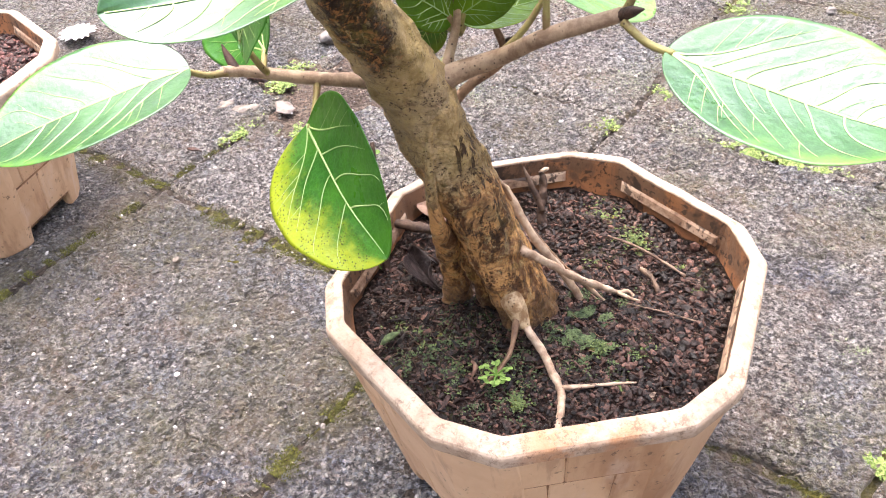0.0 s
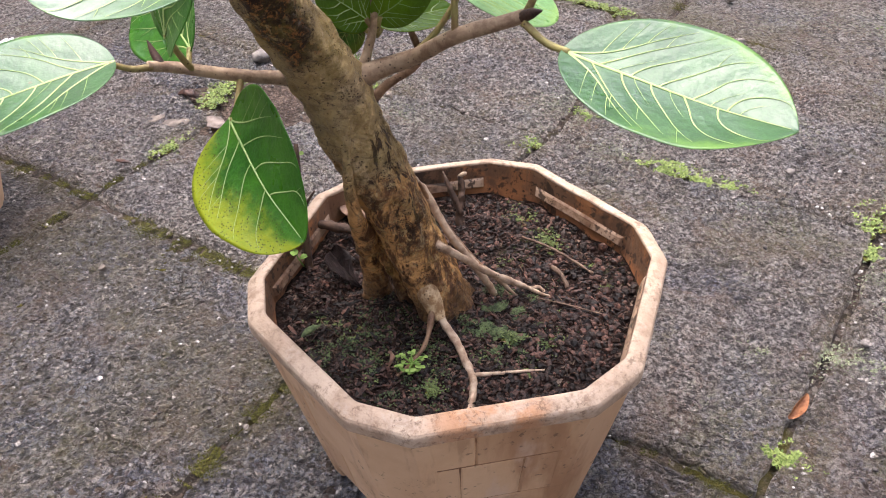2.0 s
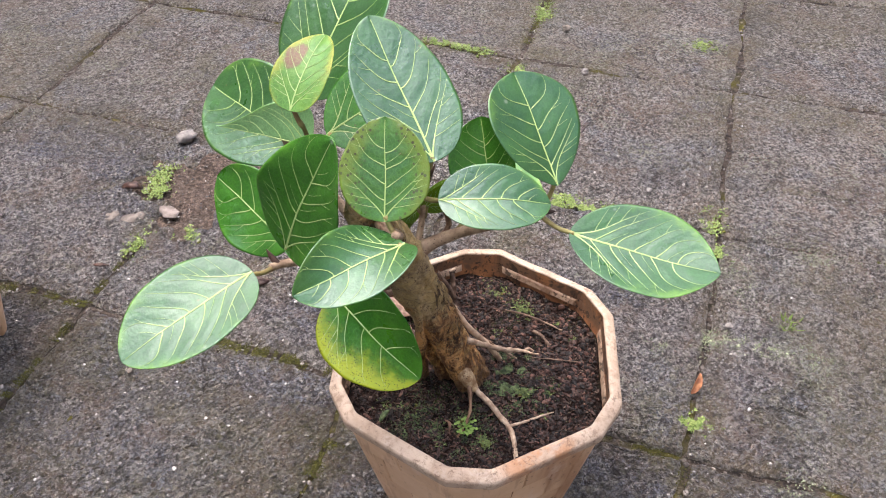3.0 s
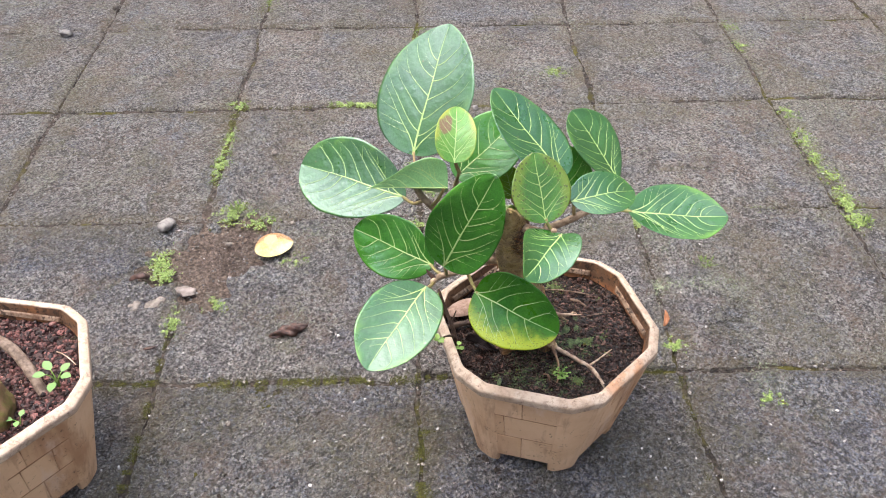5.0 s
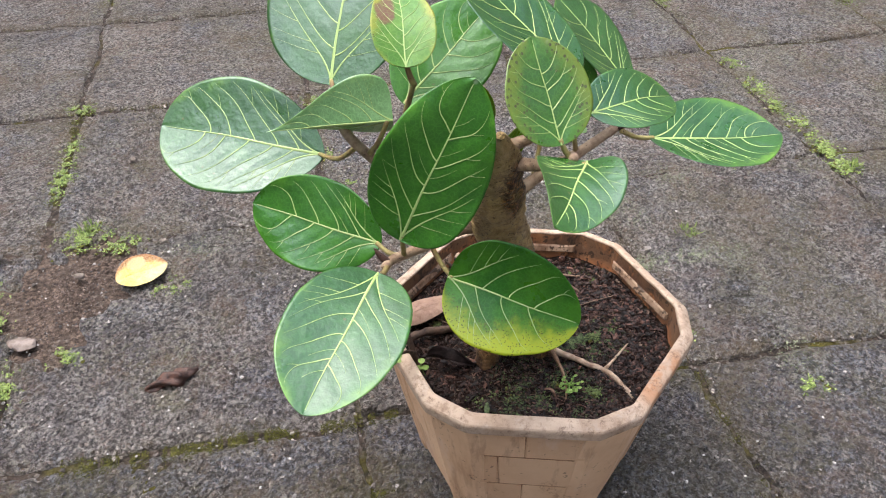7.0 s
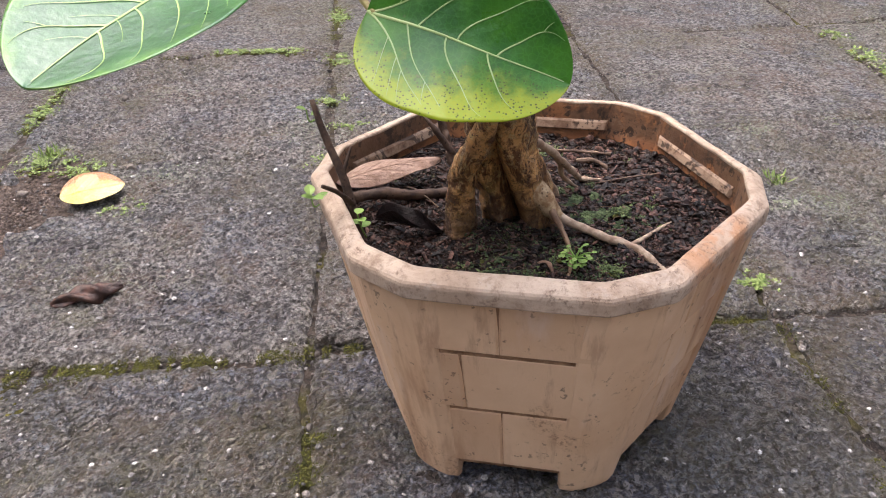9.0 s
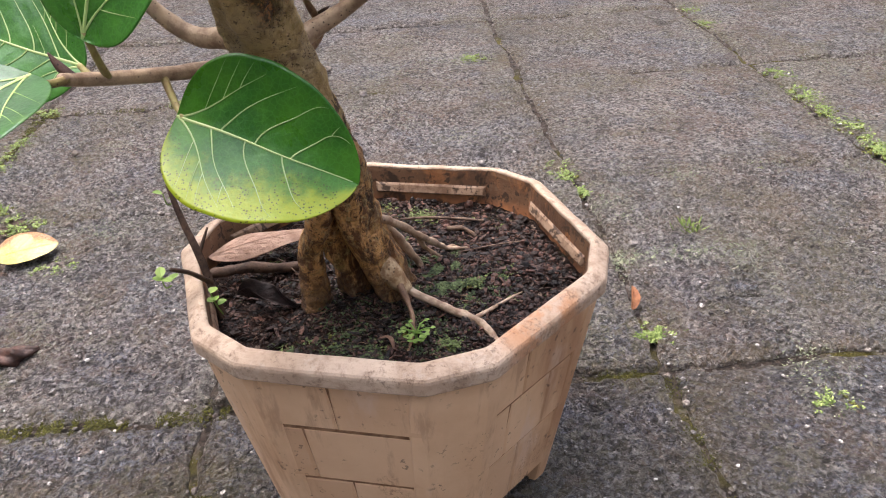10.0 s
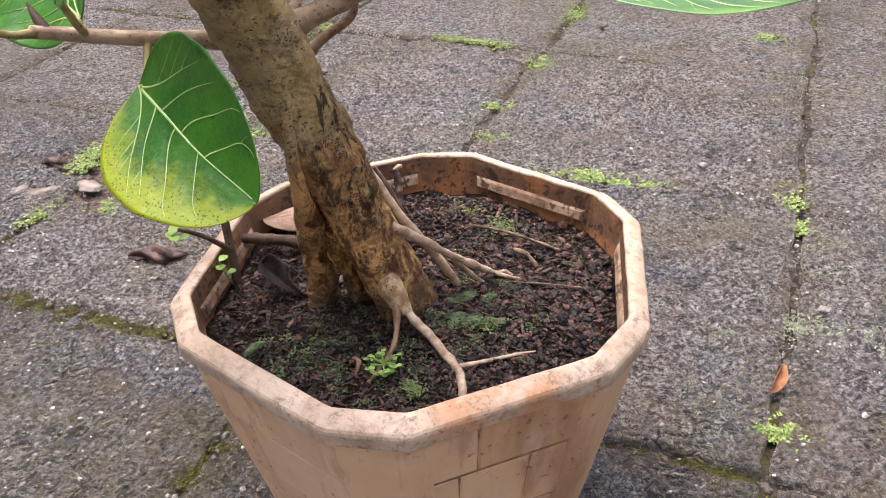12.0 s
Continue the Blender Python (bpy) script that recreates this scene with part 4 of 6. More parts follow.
def soil_height(x, y, seed):
    z = SOIL_Z + 0.0035 * noise.noise((x * 28, y * 28, seed)) + 0.0022 * noise.noise((x * 75, y * 75, seed + 2)) + 0.0012 * noise.noise((x * 190, y * 190, seed))
    if seed < 2:
        z += 0.009 * max(0.0, 1 - math.hypot(x + 0.03, y + 0.003) / 0.045) ** 1.4
    return z


def soil_bed(place, seed, material, crumbs, label, count, gravel=0.0):
    bm = bmesh.new()
    rings = []
    for i in range(1, 42):
        f = i / 41
        ring = []
        for k in range(132):
            t = 2 * math.pi * k / 132
            r = pot_radius(t, 0.093) * f
            x, y = r * math.cos(t), r * math.sin(t)
            z = soil_height(x, y, seed)
            ring.append(bm.verts.new((x, y, z)))
        rings.append(ring)
    centre = bm.verts.new((0, 0, soil_height(0, 0, seed)))
    for k in range(132):
        bm.faces.new((centre, rings[0][k], rings[0][(k + 1) % 132]))
    for a, b in zip(rings, rings[1:]):
        for k in range(132):
            bm.faces.new((a[k], a[(k + 1) % 132], b[(k + 1) % 132], b[k]))
    skirt = [bm.verts.new((v.co.x * 0.82, v.co.y * 0.82, 0.017)) for v in rings[-1]]
    for k in range(132):
        bm.faces.new((rings[-1][k], rings[-1][(k + 1) % 132], skirt[(k + 1) % 132], skirt[k]))
    bm.faces.new(skirt)
    bed = thing("potting_soil", place, label, "soil", kind="stuff")
    part("soil_surface", bm, material, bed)
    rng = random.Random(int(seed * 10) + 5)
    bits = bmesh.new()
    for _ in range(count):
        t, f = rng.uniform(0, 2 * math.pi), math.sqrt(rng.random())
        r = pot_radius(t, 0.0905) * f
        x, y = r * math.cos(t), r * math.sin(t)
        # coarser gravel on one side of the bed
        coarse = max(0.0, min(1.0, 0.5 + 7 * x - 2 * y))
        size = rng.uniform(0.0003, 0.0009) + rng.random() ** 6 * 0.0028 * coarse
        size += gravel * rng.uniform(0.2, 1.0)
        lump(bits, (x, y, soil_height(x, y, seed) + size * 0.25), size, rng)
    for _ in range(count // 3):
        t, f = rng.uniform(0, 2 * math.pi), math.sqrt(rng.random())
        r = pot_radius(t, 0.0885) * f
        x, y = r * math.cos(t), r * math.sin(t)
        flake(bits, Vector((x, y, soil_height(x, y, seed) + rng.uniform(0.0, 0.0018))), 0.0015 + 0.008 * rng.random() ** 2, rng.uniform(0.0005, 0.0024), rng)
    threads = bmesh.new()
    for _ in range(260):
        t, f = rng.uniform(0, 2 * math.pi), math.sqrt(rng.random())
        r = pot_radius(t, 0.08) * f
        x, y, turn, size = r * math.cos(t), r * math.sin(t), rng.uniform(0, 6.3), rng.uniform(0.003, 0.009)
        last = None
        for i in range(6):
            q = (i - 2.5) / 5
            a = turn + q * rng.uniform(0.4, 1.6)
            px, py = x + size * q * math.cos(a), y + size * q * math.sin(a)
            c = Vector((px, py, soil_height(px, py, seed) + 0.0016 + 0.0012 * math.sin(i * 1.1 + turn)))
            ring = [threads.verts.new(c + Vector((0.00022 * math.cos(w), 0.00022 * math.cos(w), 0.00026 * math.sin(w)))) for w in (0, 2.1, 4.2)]
            if last:
                for k in range(3):
                    threads.faces.new((last[k], last[(k + 1) % 3], ring[(k + 1) % 3], ring[k]))
            last = ring
    tagged(part("soil_fibres", threads, FIBRE, bed), kind="stuff")
    crumb = part("soil_crumbs", bits, crumbs, bed, smooth=False)
    tagged(crumb, kind="stuff")
    return bed


def leaflet(bm, c, way, up, length, width):
    """A tiny bent leaf of four faces."""
    way, up = Vector(way).normalized(), Vector(up)
    side = way.cross(up).normalized() * width * 0.5
    c = Vector(c)
    a, t = bm.verts.new(c), bm.verts.new(c + way * length)
    m = c + way * length * 0.5
    l, r = bm.verts.new(m + side + up * length * 0.12), bm.verts.new(m - side + up * length * 0.12)
    k = bm.verts.new(m)
    for tri in ((a, k, l), (l, k, t), (a, r, k), (r, t, k)):
        bm.faces.new(tri)


def oval_leaf(bm, c, way, length, width):
    """A small rounded leaf, cupped along its midrib."""
    way = Vector(way).normalized()
    side = way.cross(Vector((0, 0, 1))).normalized()
    up = side.cross(way)
    mid = [bm.verts.new(Vector(c) + way * length * f) for f in (0.0, 0.2, 0.45, 0.7, 0.9, 1.0)]
    for s in (-1, 1):
        rim = [bm.verts.new(Vector(c) + way * length * f + side * s * width * w + up * width * 0.3 * w) for f, w in ((0.16, 0.34), (0.42, 0.5), (0.7, 0.42), (0.91, 0.2))]
        bm.faces.new((mid[0], mid[1], rim[0]))
        for k in range(3):
            bm.faces.new((mid[k + 1], mid[k + 2], rim[k + 1], rim[k]))
        bm.faces.new((mid[4], mid[5], rim[3]))


def weed_patch(c, reach, breadth, way, count, rng, size=0.0035, name="ground_weed", label="bright green low weed growing in a paving joint", z=0.0, leaves=None):
    """Many tiny leaves along a joint, standing on a low cushion of moss."""
    way = Vector((way[0], way[1], 0)).normalized()
    cross = Vector((-way.y, way.x, 0))
    patch = thing(name, pose(c[0], c[1], z), label, "weed", kind="stuff")
    bm = bmesh.new()
    for _ in range(count):
        a, b = rng.gauss(0, 0.42), rng.gauss(0, 0.42)
        p = way * a * reach + cross * b * breadth
        if noise.noise((p.x * 95, p.y * 95, c[0] * 50)) < -0.12:
            continue
        tall = rng.uniform(0.0, 0.5) * size * max(0.2, 1.4 - abs(a) - abs(b))
        for _ in range(rng.randint(2, 4)):
            t = rng.uniform(0, 6.283)
            d = Vector((math.cos(t), math.sin(t), rng.uniform(0.0, 0.9)))
            leaflet(bm, p + Vector((0, 0, tall + 0.0004)), d, (0, 0, 1), size * rng.uniform(0.5, 1.2), size * rng.uniform(0.4, 0.75))
    part("weed_leaves", bm, leaves or MOSS, patch, smooth=False)
    bed = bmesh.new()
    for _ in range(max(6, count // 5)):
        p = way * rng.gauss(0, 0.4) * reach + cross * rng.gauss(0, 0.4) * breadth
        if noise.noise((p.x * 95, p.y * 95, c[0] * 50)) < -0.15:
            continue
        lump(bed, (p.x, p.y, -0.0008), size * rng.uniform(0.6, 1.3), rng, 0.5, 6)
    part("moss_cushion", bed, MOSS_BED, patch)
    return patch


def grass_tuft(c, rng, name="grass_tuft", blades=26, size=0.02):
    patch = thing(name, pose(c[0], c[1], 0), "small tuft of light green grass between slabs", "grass", kind="stuff")
    bm = bmesh.new()
    for _ in range(blades):
        t, lean = rng.uniform(0, 6.283), rng.uniform(0.4, 1.3)
        d = Vector((math.cos(t) * lean, math.sin(t) * lean, 1)).normalized()
        root = Vector((rng.gauss(0, 0.004), rng.gauss(0, 0.004), -0.001))
        leaflet(bm, root, d, Vector((d.x, d.y, 0.3)).normalized(), size * rng.uniform(0.5, 1.0), 0.0016)
    part("grass_blades", bm, MOSS, patch, smooth=False)
    return patch


def pebble(c, size, material, rng, label, flat=0.6):
    bm = bmesh.new()
    bmesh.ops.create_icosphere(bm, subdivisions=3, radius=1)
    off = Vector((rng.uniform(0, 50), rng.uniform(0, 50), 0))
    stretch = Vector((rng.uniform(0.8, 1.25), rng.uniform(0.65, 0.95), flat))
    for v in bm.verts:
        p = v.co.copy()
        k = 1 + 0.45 * noise.noise(p * 1.3 + off) + 0.2 * noise.noise(p * 3.2 + off)
        v.co = Vector((p.x * stretch.x, p.y * stretch.y, p.z * stretch.z)) * k * size
    turn = rng.uniform(0, 360)
    ob = part("pebble", bm, material)
    low = min(v.co.z for v in ob.data.vertices)
    ob.matrix_basis = pose(c[0], c[1], -low - size * 0.12, 0, 0, turn)
    return tagged(ob, label, "pebble", "loose pebbles on the paving")


# ---- the two pots ----
POT_TURN, OTHER_AT, OTHER_TURN = 8.3, (-0.472, 0.270), 13.0
HERE = pose(0.0020, 0.003, 0.0, 0, 0, POT_TURN)
THERE = pose(OTHER_AT[0], OTHER_AT[1], 0, 0, 0, OTHER_TURN)
flower_pot(HERE, "beige hexagonal plastic pot with brick relief and weathered rim", 1.0, RIM)
flower_pot(THERE, "beige hexagonal plastic pot holding a thick bent root stem", 4.0, RIM_PLAIN)
soil_bed(HERE, 1.3, SOIL, CRUMB, "dark moist potting soil with crumbs and moss in the ficus pot", 10500)
soil_bed(THERE, 6.1, SOIL_RED, CRUMB_RED, "reddish brown gravelly soil in the second pot", 4600, 0.0021)

# ---- the ficus ----
tree = thing("ficus_bonsai", pose(-0.026, -0.004, SOIL_Z), "bonsai fig with leaning trunk, exposed roots and large glossy leaves", "bonsai tree")


def on_tree(ob):
    """Keep world places for parts of the tree."""
    ob.matrix_parent_inverse = tree.matrix_basis.inverted()
    return ob


TRUNK = [(-0.0085, 0.001, 0.106, 0.0225), (-0.0120, -0.002, 0.128, 0.0180), (-0.0218, -0.001, 0.158, 0.0160), (-0.033, -0.005, 0.199, 0.0152), (-0.0432, -0.006, 0.228, 0.0145), (-0.053, -0.005, 0.257, 0.0152), (-0.068, -0.016, 0.293, 0.0132), (-0.077, -0.024, 0.316, 0.0110), (-0.082, -0.029, 0.330, 0.0058), (-0.085, -0.031, 0.337, 0.0025)]


def cleft(bm):
    """Press the dark cleft between the stem and its fused root into the trunk's foot."""
    for v in bm.verts:
        z = v.co.z
        if not 0.1 < z < 0.23:
            continue
        f = (z - 0.128) / 0.03
        c = Vector((-0.0120 - 0.0098 * f, -0.002 + 0.001 * f)) if z < 0.158 else Vector((-0.0218 - 0.0112 * (z - 0.158) / 0.041, -0.001 - 0.004 * (z - 0.158) / 0.041))
        d = v.co.xy - c
        line = radians(-140 - 28 * (z - 0.128) / 0.072)
        off = (math.atan2(d.y, d.x) - line + math.pi) % (2 * math.pi) - math.pi
        deep = 0.0115 * math.exp(-(off / 0.26) ** 2) * max(0.0, min(1.0, (0.225 - z) / 0.05))
        v.co.x -= d.x / d.length * deep
        v.co.y -= d.y / d.length * deep
    return bm


on_tree(part("trunk", cleft(tube(TRUNK, 120, 230, 0.13, 95, 0.16, 2.0)), BARK, tree, "leaning grey-brown trunk with cracks, pores and an old wound"))


def limb(name, stations, material, sides=12, steps=20, lumps=0.12, label=""):
    return on_tree(part(name, tube(stations, sides, steps, lumps, 160, 0.0, stations[0][0] * 50), material, tree, label))


# roots
limb("root", [(-0.0452, -0.0200, 0.247, 0.0014), (-0.0478, -0.0222, 0.218, 0.0024), (-0.0466, -0.0190, 0.193, 0.0036), (-0.0446, -0.0088, 0.175, 0.0056), (-0.0445, 0.002, 0.157, 0.0060), (-0.0428, 0.0065, 0.136, 0.0072), (-0.0420, 0.008, 0.108, 0.0095)], BARK, 24, 90, 0.2, "fused tan aerial root running down the trunk")
limb("root", [(-0.017, -0.010, 0.146, 0.008), (-0.0135, -0.0180, 0.139, 0.0060), (-0.011, -0.0225, 0.1335, 0.0042), (-0.009, -0.025, 0.130, 0.003)], ROOT_TAN, 18, 24, 0.12, "pale swollen root collar")
limb("root", [(-0.012, -0.020, 0.137, 0.0025), (-0.008, -0.026, 0.130, 0.0022), (-0.001, -0.038, 0.1245, 0.0021), (0.005, -0.059, 0.1225, 0.0020), (0.0045, -0.069, 0.1215, 0.0019), (0.002, -0.080, 0.1195, 0.0018), (-0.001, -0.092, 0.116, 0.0016)], ROOT, 14, 70, 0.3, "thick pale surface root creeping to the rim")
limb("root", [(0.004, -0.058, 0.1225, 0.0014), (0.018, -0.0575, 0.1225, 0.0010), (0.030, -0.056, 0.1215, 0.0009), (0.041, -0.0545, 0.120, 0.0005)], ROOT, 8, 16, 0.15, "thin pale side root")
limb("root", [(-0.012, -0.020, 0.138, 0.0024), (-0.0145, -0.030, 0.131, 0.0017), (-0.018, -0.040, 0.1255, 0.0013), (-0.026, -0.049, 0.122, 0.0009), (-0.033, -0.054, 0.119, 0.0006)], ROOT_DARK, 10, 40, 0.35)
limb("root", [(-0.021, 0.016, 0.192, 0.0018), (-0.014, 0.020, 0.178, 0.0021), (-0.002, 0.009, 0.158, 0.0021), (0.010, 0.006, 0.14, 0.0022), (0.020, 0.004, 0.122, 0.0021), (0.022, 0.003, 0.114, 0.0016)], ROOT, 12, 60, 0.35, "slanting aerial root")
limb("root", [(-0.018, -0.004, 0.168, 0.0040), (-0.008, -0.006, 0.163, 0.0029), (0.003, -0.006, 0.155, 0.0020), (0.014, -0.005, 0.145, 0.0018), (0.030, 0.000, 0.131, 0.0017), (0.040, 0.004, 0.1225, 0.0015), (0.046, 0.006, 0.1205, 0.0011), (0.049, 0.003, 0.119, 0.0008)], ROOT, 12, 60, 0.4, "thin aerial root hanging into the soil")
limb("root", [(0.010, -0.0055, 0.1485, 0.0015), (0.018, -0.001, 0.140, 0.0014), (0.024, 0.002, 0.130, 0.0012), (0.033, -0.001, 0.1215, 0.0009)], ROOT, 8, 26, 0.4)
limb("root", [(0.040, 0.004, 0.1225, 0.0012), (0.046, 0.000, 0.1215, 0.001), (0.052, -0.001, 0.120, 0.0006)], ROOT, 8, 16, 0.4)
limb("root", [(-0.017, 0.018, 0.186, 0.0011), (-0.006, 0.018, 0.162, 0.0011), (0.008, 0.016, 0.140, 0.0010), (0.022, 0.016, 0.121, 0.0008)], ROOT_DARK, 8, 20, 0.15)

# branches
limb("branch", [(-0.052, 0.004, 0.248, 0.0062), (-0.070, 0.010, 0.2505, 0.0037), (-0.098, 0.010, 0.2545, 0.0029), (-0.121, 0.011, 0.2585, 0.0027), (-0.133, 0.006, 0.2625, 0.0024)], BRANCH, 12, 26, 0.12, "grey-brown side branch")
limb("branch", [(-0.045, -0.004, 0.252, 0.0075), (-0.036, 0.000, 0.257, 0.0050), (-0.015, -0.003, 0.2655, 0.0036), (0.002, -0.019, 0.2815, 0.0032), (0.020, -0.026, 0.2895, 0.0030), (0.029, -0.029, 0.2935, 0.0029)], BRANCH, 12, 30, 0.12, "grey-brown side branch")
limb("branch", [(-0.060, 0.006, 0.262, 0.0052), (-0.072, 0.030, 0.262, 0.0038), (-0.088, 0.046, 0.283, 0.0032), (-0.103, 0.056, 0.304, 0.0030), (-0.107, 0.064, 0.315, 0.0026)], BRANCH, 12, 26, 0.12, "grey-brown side branch")
limb("branch", [(-0.088, 0.046, 0.284, 0.0020), (-0.093, 0.033, 0.312, 0.0017), (-0.097, 0.021, 0.340, 0.0015), (-0.1, 0.013, 0.356, 0.0013)], STEM, 10, 20, 0.12, "short upright twig")
limb("branch", [(-0.071, -0.022, 0.312, 0.0045), (-0.069, -0.042, 0.317, 0.0032), (-0.066, -0.058, 0.325, 0.0028), (-0.069, -0.064, 0.331, 0.0024)], BRANCH, 12, 18, 0.12, "short branch with a swollen end")
limb("branch", [(-0.078, -0.024, 0.322, 0.0042), (-0.064, -0.034, 0.328, 0.003), (-0.050, -0.042, 0.335, 0.0026), (-0.046, -0.044, 0.344, 0.002)], BRANCH, 12, 18, 0.12, "short branch with a swollen end")
limb("branch", [(-0.039, 0.004, 0.256, 0.003), (-0.036, 0.010, 0.263, 0.0022), (-0.032, 0.016, 0.276, 0.0019), (-0.033, 0.021, 0.292, 0.0014)], BRANCH, 10, 16, 0.12, "thin upright twig")
limb("branch", [(-0.042, 0.004, 0.232, 0.003), (-0.031, 0.012, 0.243, 0.0022), (-0.0155, 0.019, 0.250, 0.0019), (-0.0135, 0.022, 0.257, 0.0019), (-0.0165, 0.024, 0.265, 0.0015), (-0.019, 0.025, 0.272, 0.001)], ROOT_DARK, 10, 22, 0.15, "short hooked dead twig")
limb("bud", [(0.028, -0.029, 0.293, 0.0026), (0.031, -0.034, 0.2965, 0.002), (0.034, -0.038, 0.299, 0.0004)], BUD, 10, 10, 0.05, "dark pointed bud")
limb("bud", [(-0.128, 0.009, 0.261, 0.0022), (-0.131, 0.012, 0.266, 0.0017), (-0.133, 0.014, 0.271, 0.0003)], BUD, 10, 10, 0.05, "dark pointed bud")
limb("bud", [(-0.0138, 0.023, 0.258, 0.0015), (-0.009, 0.023, 0.260, 0.0011), (-0.005, 0.024, 0.261, 0.0003)], BUD, 8, 8, 0.05, "dark pointed bud")
limb("bud", [(-0.046, -0.044, 0.343, 0.0017), (-0.044, -0.045, 0.35, 0.0012), (-0.041, -0.045, 0.357, 0.0003)], BUD, 8, 8, 0.05, "dark pointed bud")


def blade(base, tip, normal, width, material, start, label, **more):
    """A leaf with its stalk from the twig at start."""
    ob = on_tree(leaf(tree, base, tip, normal, width, material, label=label, **more))
    b, t = Vector(base), Vector(tip)
    on_tree(stalk(tree, start, b + (t - b).normalized() * 0.003, 0.0017, 0.0013, 0.1, label="yellow-green leaf stalk"))
    return ob


blade((-0.0872, 0.0949, 0.3219), (-0.0160, 0.1355, 0.4088), (-0.6817, -0.2650, 0.6820), 0.0889, LEAF, (-0.106, 0.064, 0.314), "largest upright glossy green leaf", veins=6, bow=0.023, cup=0.066, fold=0.005, curl=0.007, wide_at=0.43, point=0.72)
blade((-0.1057, 0.0124, 0.3666), (-0.0773, 0.0457, 0.3928), (-0.2774, -0.4354, 0.8565), 0.0322, LEAF_YELLOW, (-0.1, 0.013, 0.355), "small yellow leaf with a brown blotch", bow=0.069, cup=0.096, fold=0.004, curl=0.093, wide_at=0.38, veins=5)
blade((-0.0913, 0.1023, 0.2733), (-0.1458, 0.1978, 0.2819), (-0.5628, -0.3878, 0.7300), 0.0749, LEAF, (-0.103, 0.057, 0.303), "broad glossy green leaf mirroring the sky", veins=6, bow=0.018, cup=0.068, fold=0.005, curl=0.037, wide_at=0.56, point=0.54)
blade((-0.1179, 0.0248, 0.2593), (-0.1536, 0.0916, 0.2745), (-0.6477, -0.4805, 0.5913), 0.0526, LEAF_DARK, (-0.118, 0.011, 0.258), "glossy green leaf with a folded upper half", bow=-0.006, cup=0.058, fold=0.003, curl=0.003, wide_at=0.52, wave=0.04)
blade((-0.1222, 0.0049, 0.2752), (-0.0876, -0.0168, 0.3643), (-0.8098, -0.5588, 0.1790), 0.0580, LEAF_DARK, (-0.115, 0.010, 0.258), "upright deep green leaf with wavy edge", bow=0.040, cup=0.064, fold=0.021, curl=-0.015, wide_at=0.43, wave=0.05)
blade((-0.1439, -0.0005, 0.2686), (-0.2249, -0.0347, 0.2537), (-0.0777, -0.2387, 0.9680), 0.0610, LEAF_DULL, (-0.131, 0.006, 0.262), "outstretched pale-shining leaf with a yellow tip", bow=0.028, cup=0.085, fold=0.008, curl=0.004, wide_at=0.47)
blade((-0.0986, -0.0077, 0.2423), (-0.0628, -0.0750, 0.2233), (-0.5857, -0.5822, 0.5553), 0.0612, LEAF_LIME, (-0.094, 0.010, 0.254), "hanging leaf, deep green turning speckled yellow", veins=4, bow=0.044, cup=0.143, fold=0.04, curl=0.012, wide_at=0.40, point=0.547, twist=0.02, hinge=-5.5)
blade((-0.0727, -0.0588, 0.3373), (-0.0627, -0.0298, 0.3812), (-0.2811, -0.7701, 0.5726), 0.0466, LEAF_SPOT, (-0.068, -0.062, 0.329), "upright olive green leaf with dark specks", bow=-0.012, cup=0.045, fold=-0.001, curl=0.028, wide_at=0.46)
blade((-0.0654, -0.0694, 0.3294), (-0.1267, -0.0971, 0.3380), (0.2908, 0.0177, 0.9394), 0.0432, LEAF, (-0.068, -0.063, 0.327), "mid green leaf with cream veins", bow=0.013, cup=0.117, fold=0.036, curl=0.024, wide_at=0.36, point=0.627, twist=-1.095, hinge=-1.7)
blade((-0.0406, -0.0424, 0.3565), (-0.0551, 0.0293, 0.4055), (0.1321, -0.5403, 0.8310), 0.0547, LEAF, (-0.046, -0.044, 0.345), "large bluish green leaf held upright", bow=-0.007, cup=0.046, fold=-0.001, curl=-0.010, wide_at=0.43)
blade((-0.0425, -0.0538, 0.3402), (0.0170, -0.0664, 0.3325), (0.0283, -0.4210, 0.9066), 0.0386, LEAF, (-0.05, -0.042, 0.336), "pale-shining leaf held level", bow=0.049, cup=0.083, fold=0.011, curl=0.026, wide_at=0.47, point=0.66)
blade((0.0367, -0.0325, 0.3135), (0.0277, 0.0199, 0.3616), (0.2457, -0.6317, 0.7352), 0.0613, LEAF, (0.029, -0.029, 0.294), "upright mid green leaf", bow=0.009, cup=0.043, fold=0.003, curl=0.024, wide_at=0.60)
blade((0.0413, -0.0447, 0.2861), (0.1150, -0.0955, 0.2747), (-0.0661, -0.3471, 1.0718), 0.0616, LEAF_DULL, (0.028, -0.032, 0.292), "long outstretched leaf shining pale green", veins=6, bow=-0.015, cup=0.089, fold=0.007, curl=-0.027, wide_at=0.53, point=0.82, twist=-0.07, hinge=4.7)
blade((-0.084, 0.038, 0.329), (-0.022, 0.031, 0.3675), (-0.509, -0.438, 0.741), 0.054, LEAF_DARK, (-0.094, 0.030, 0.311), "green leaf with a shining edge behind the small yellow one", cup=0.05, wide_at=0.5)
blade((-0.094, 0.036, 0.324), (-0.145, 0.080, 0.322), (-0.65, -0.56, 0.5), 0.050, LEAF_PALE, (-0.100, 0.050, 0.300), "half-rolled light green leaf", hinge=-80, cup=0.1, wide_at=0.22, curl=-0.03, twist=-0.4, point=1.5)
blade((0.002, -0.0175, 0.300), (0.004, 0.012, 0.340), (-0.5, -0.7, 0.45), 0.040, LEAF_DARK, (0.002, -0.019, 0.283), "dark green leaf folded along its midrib", cup=0.3)
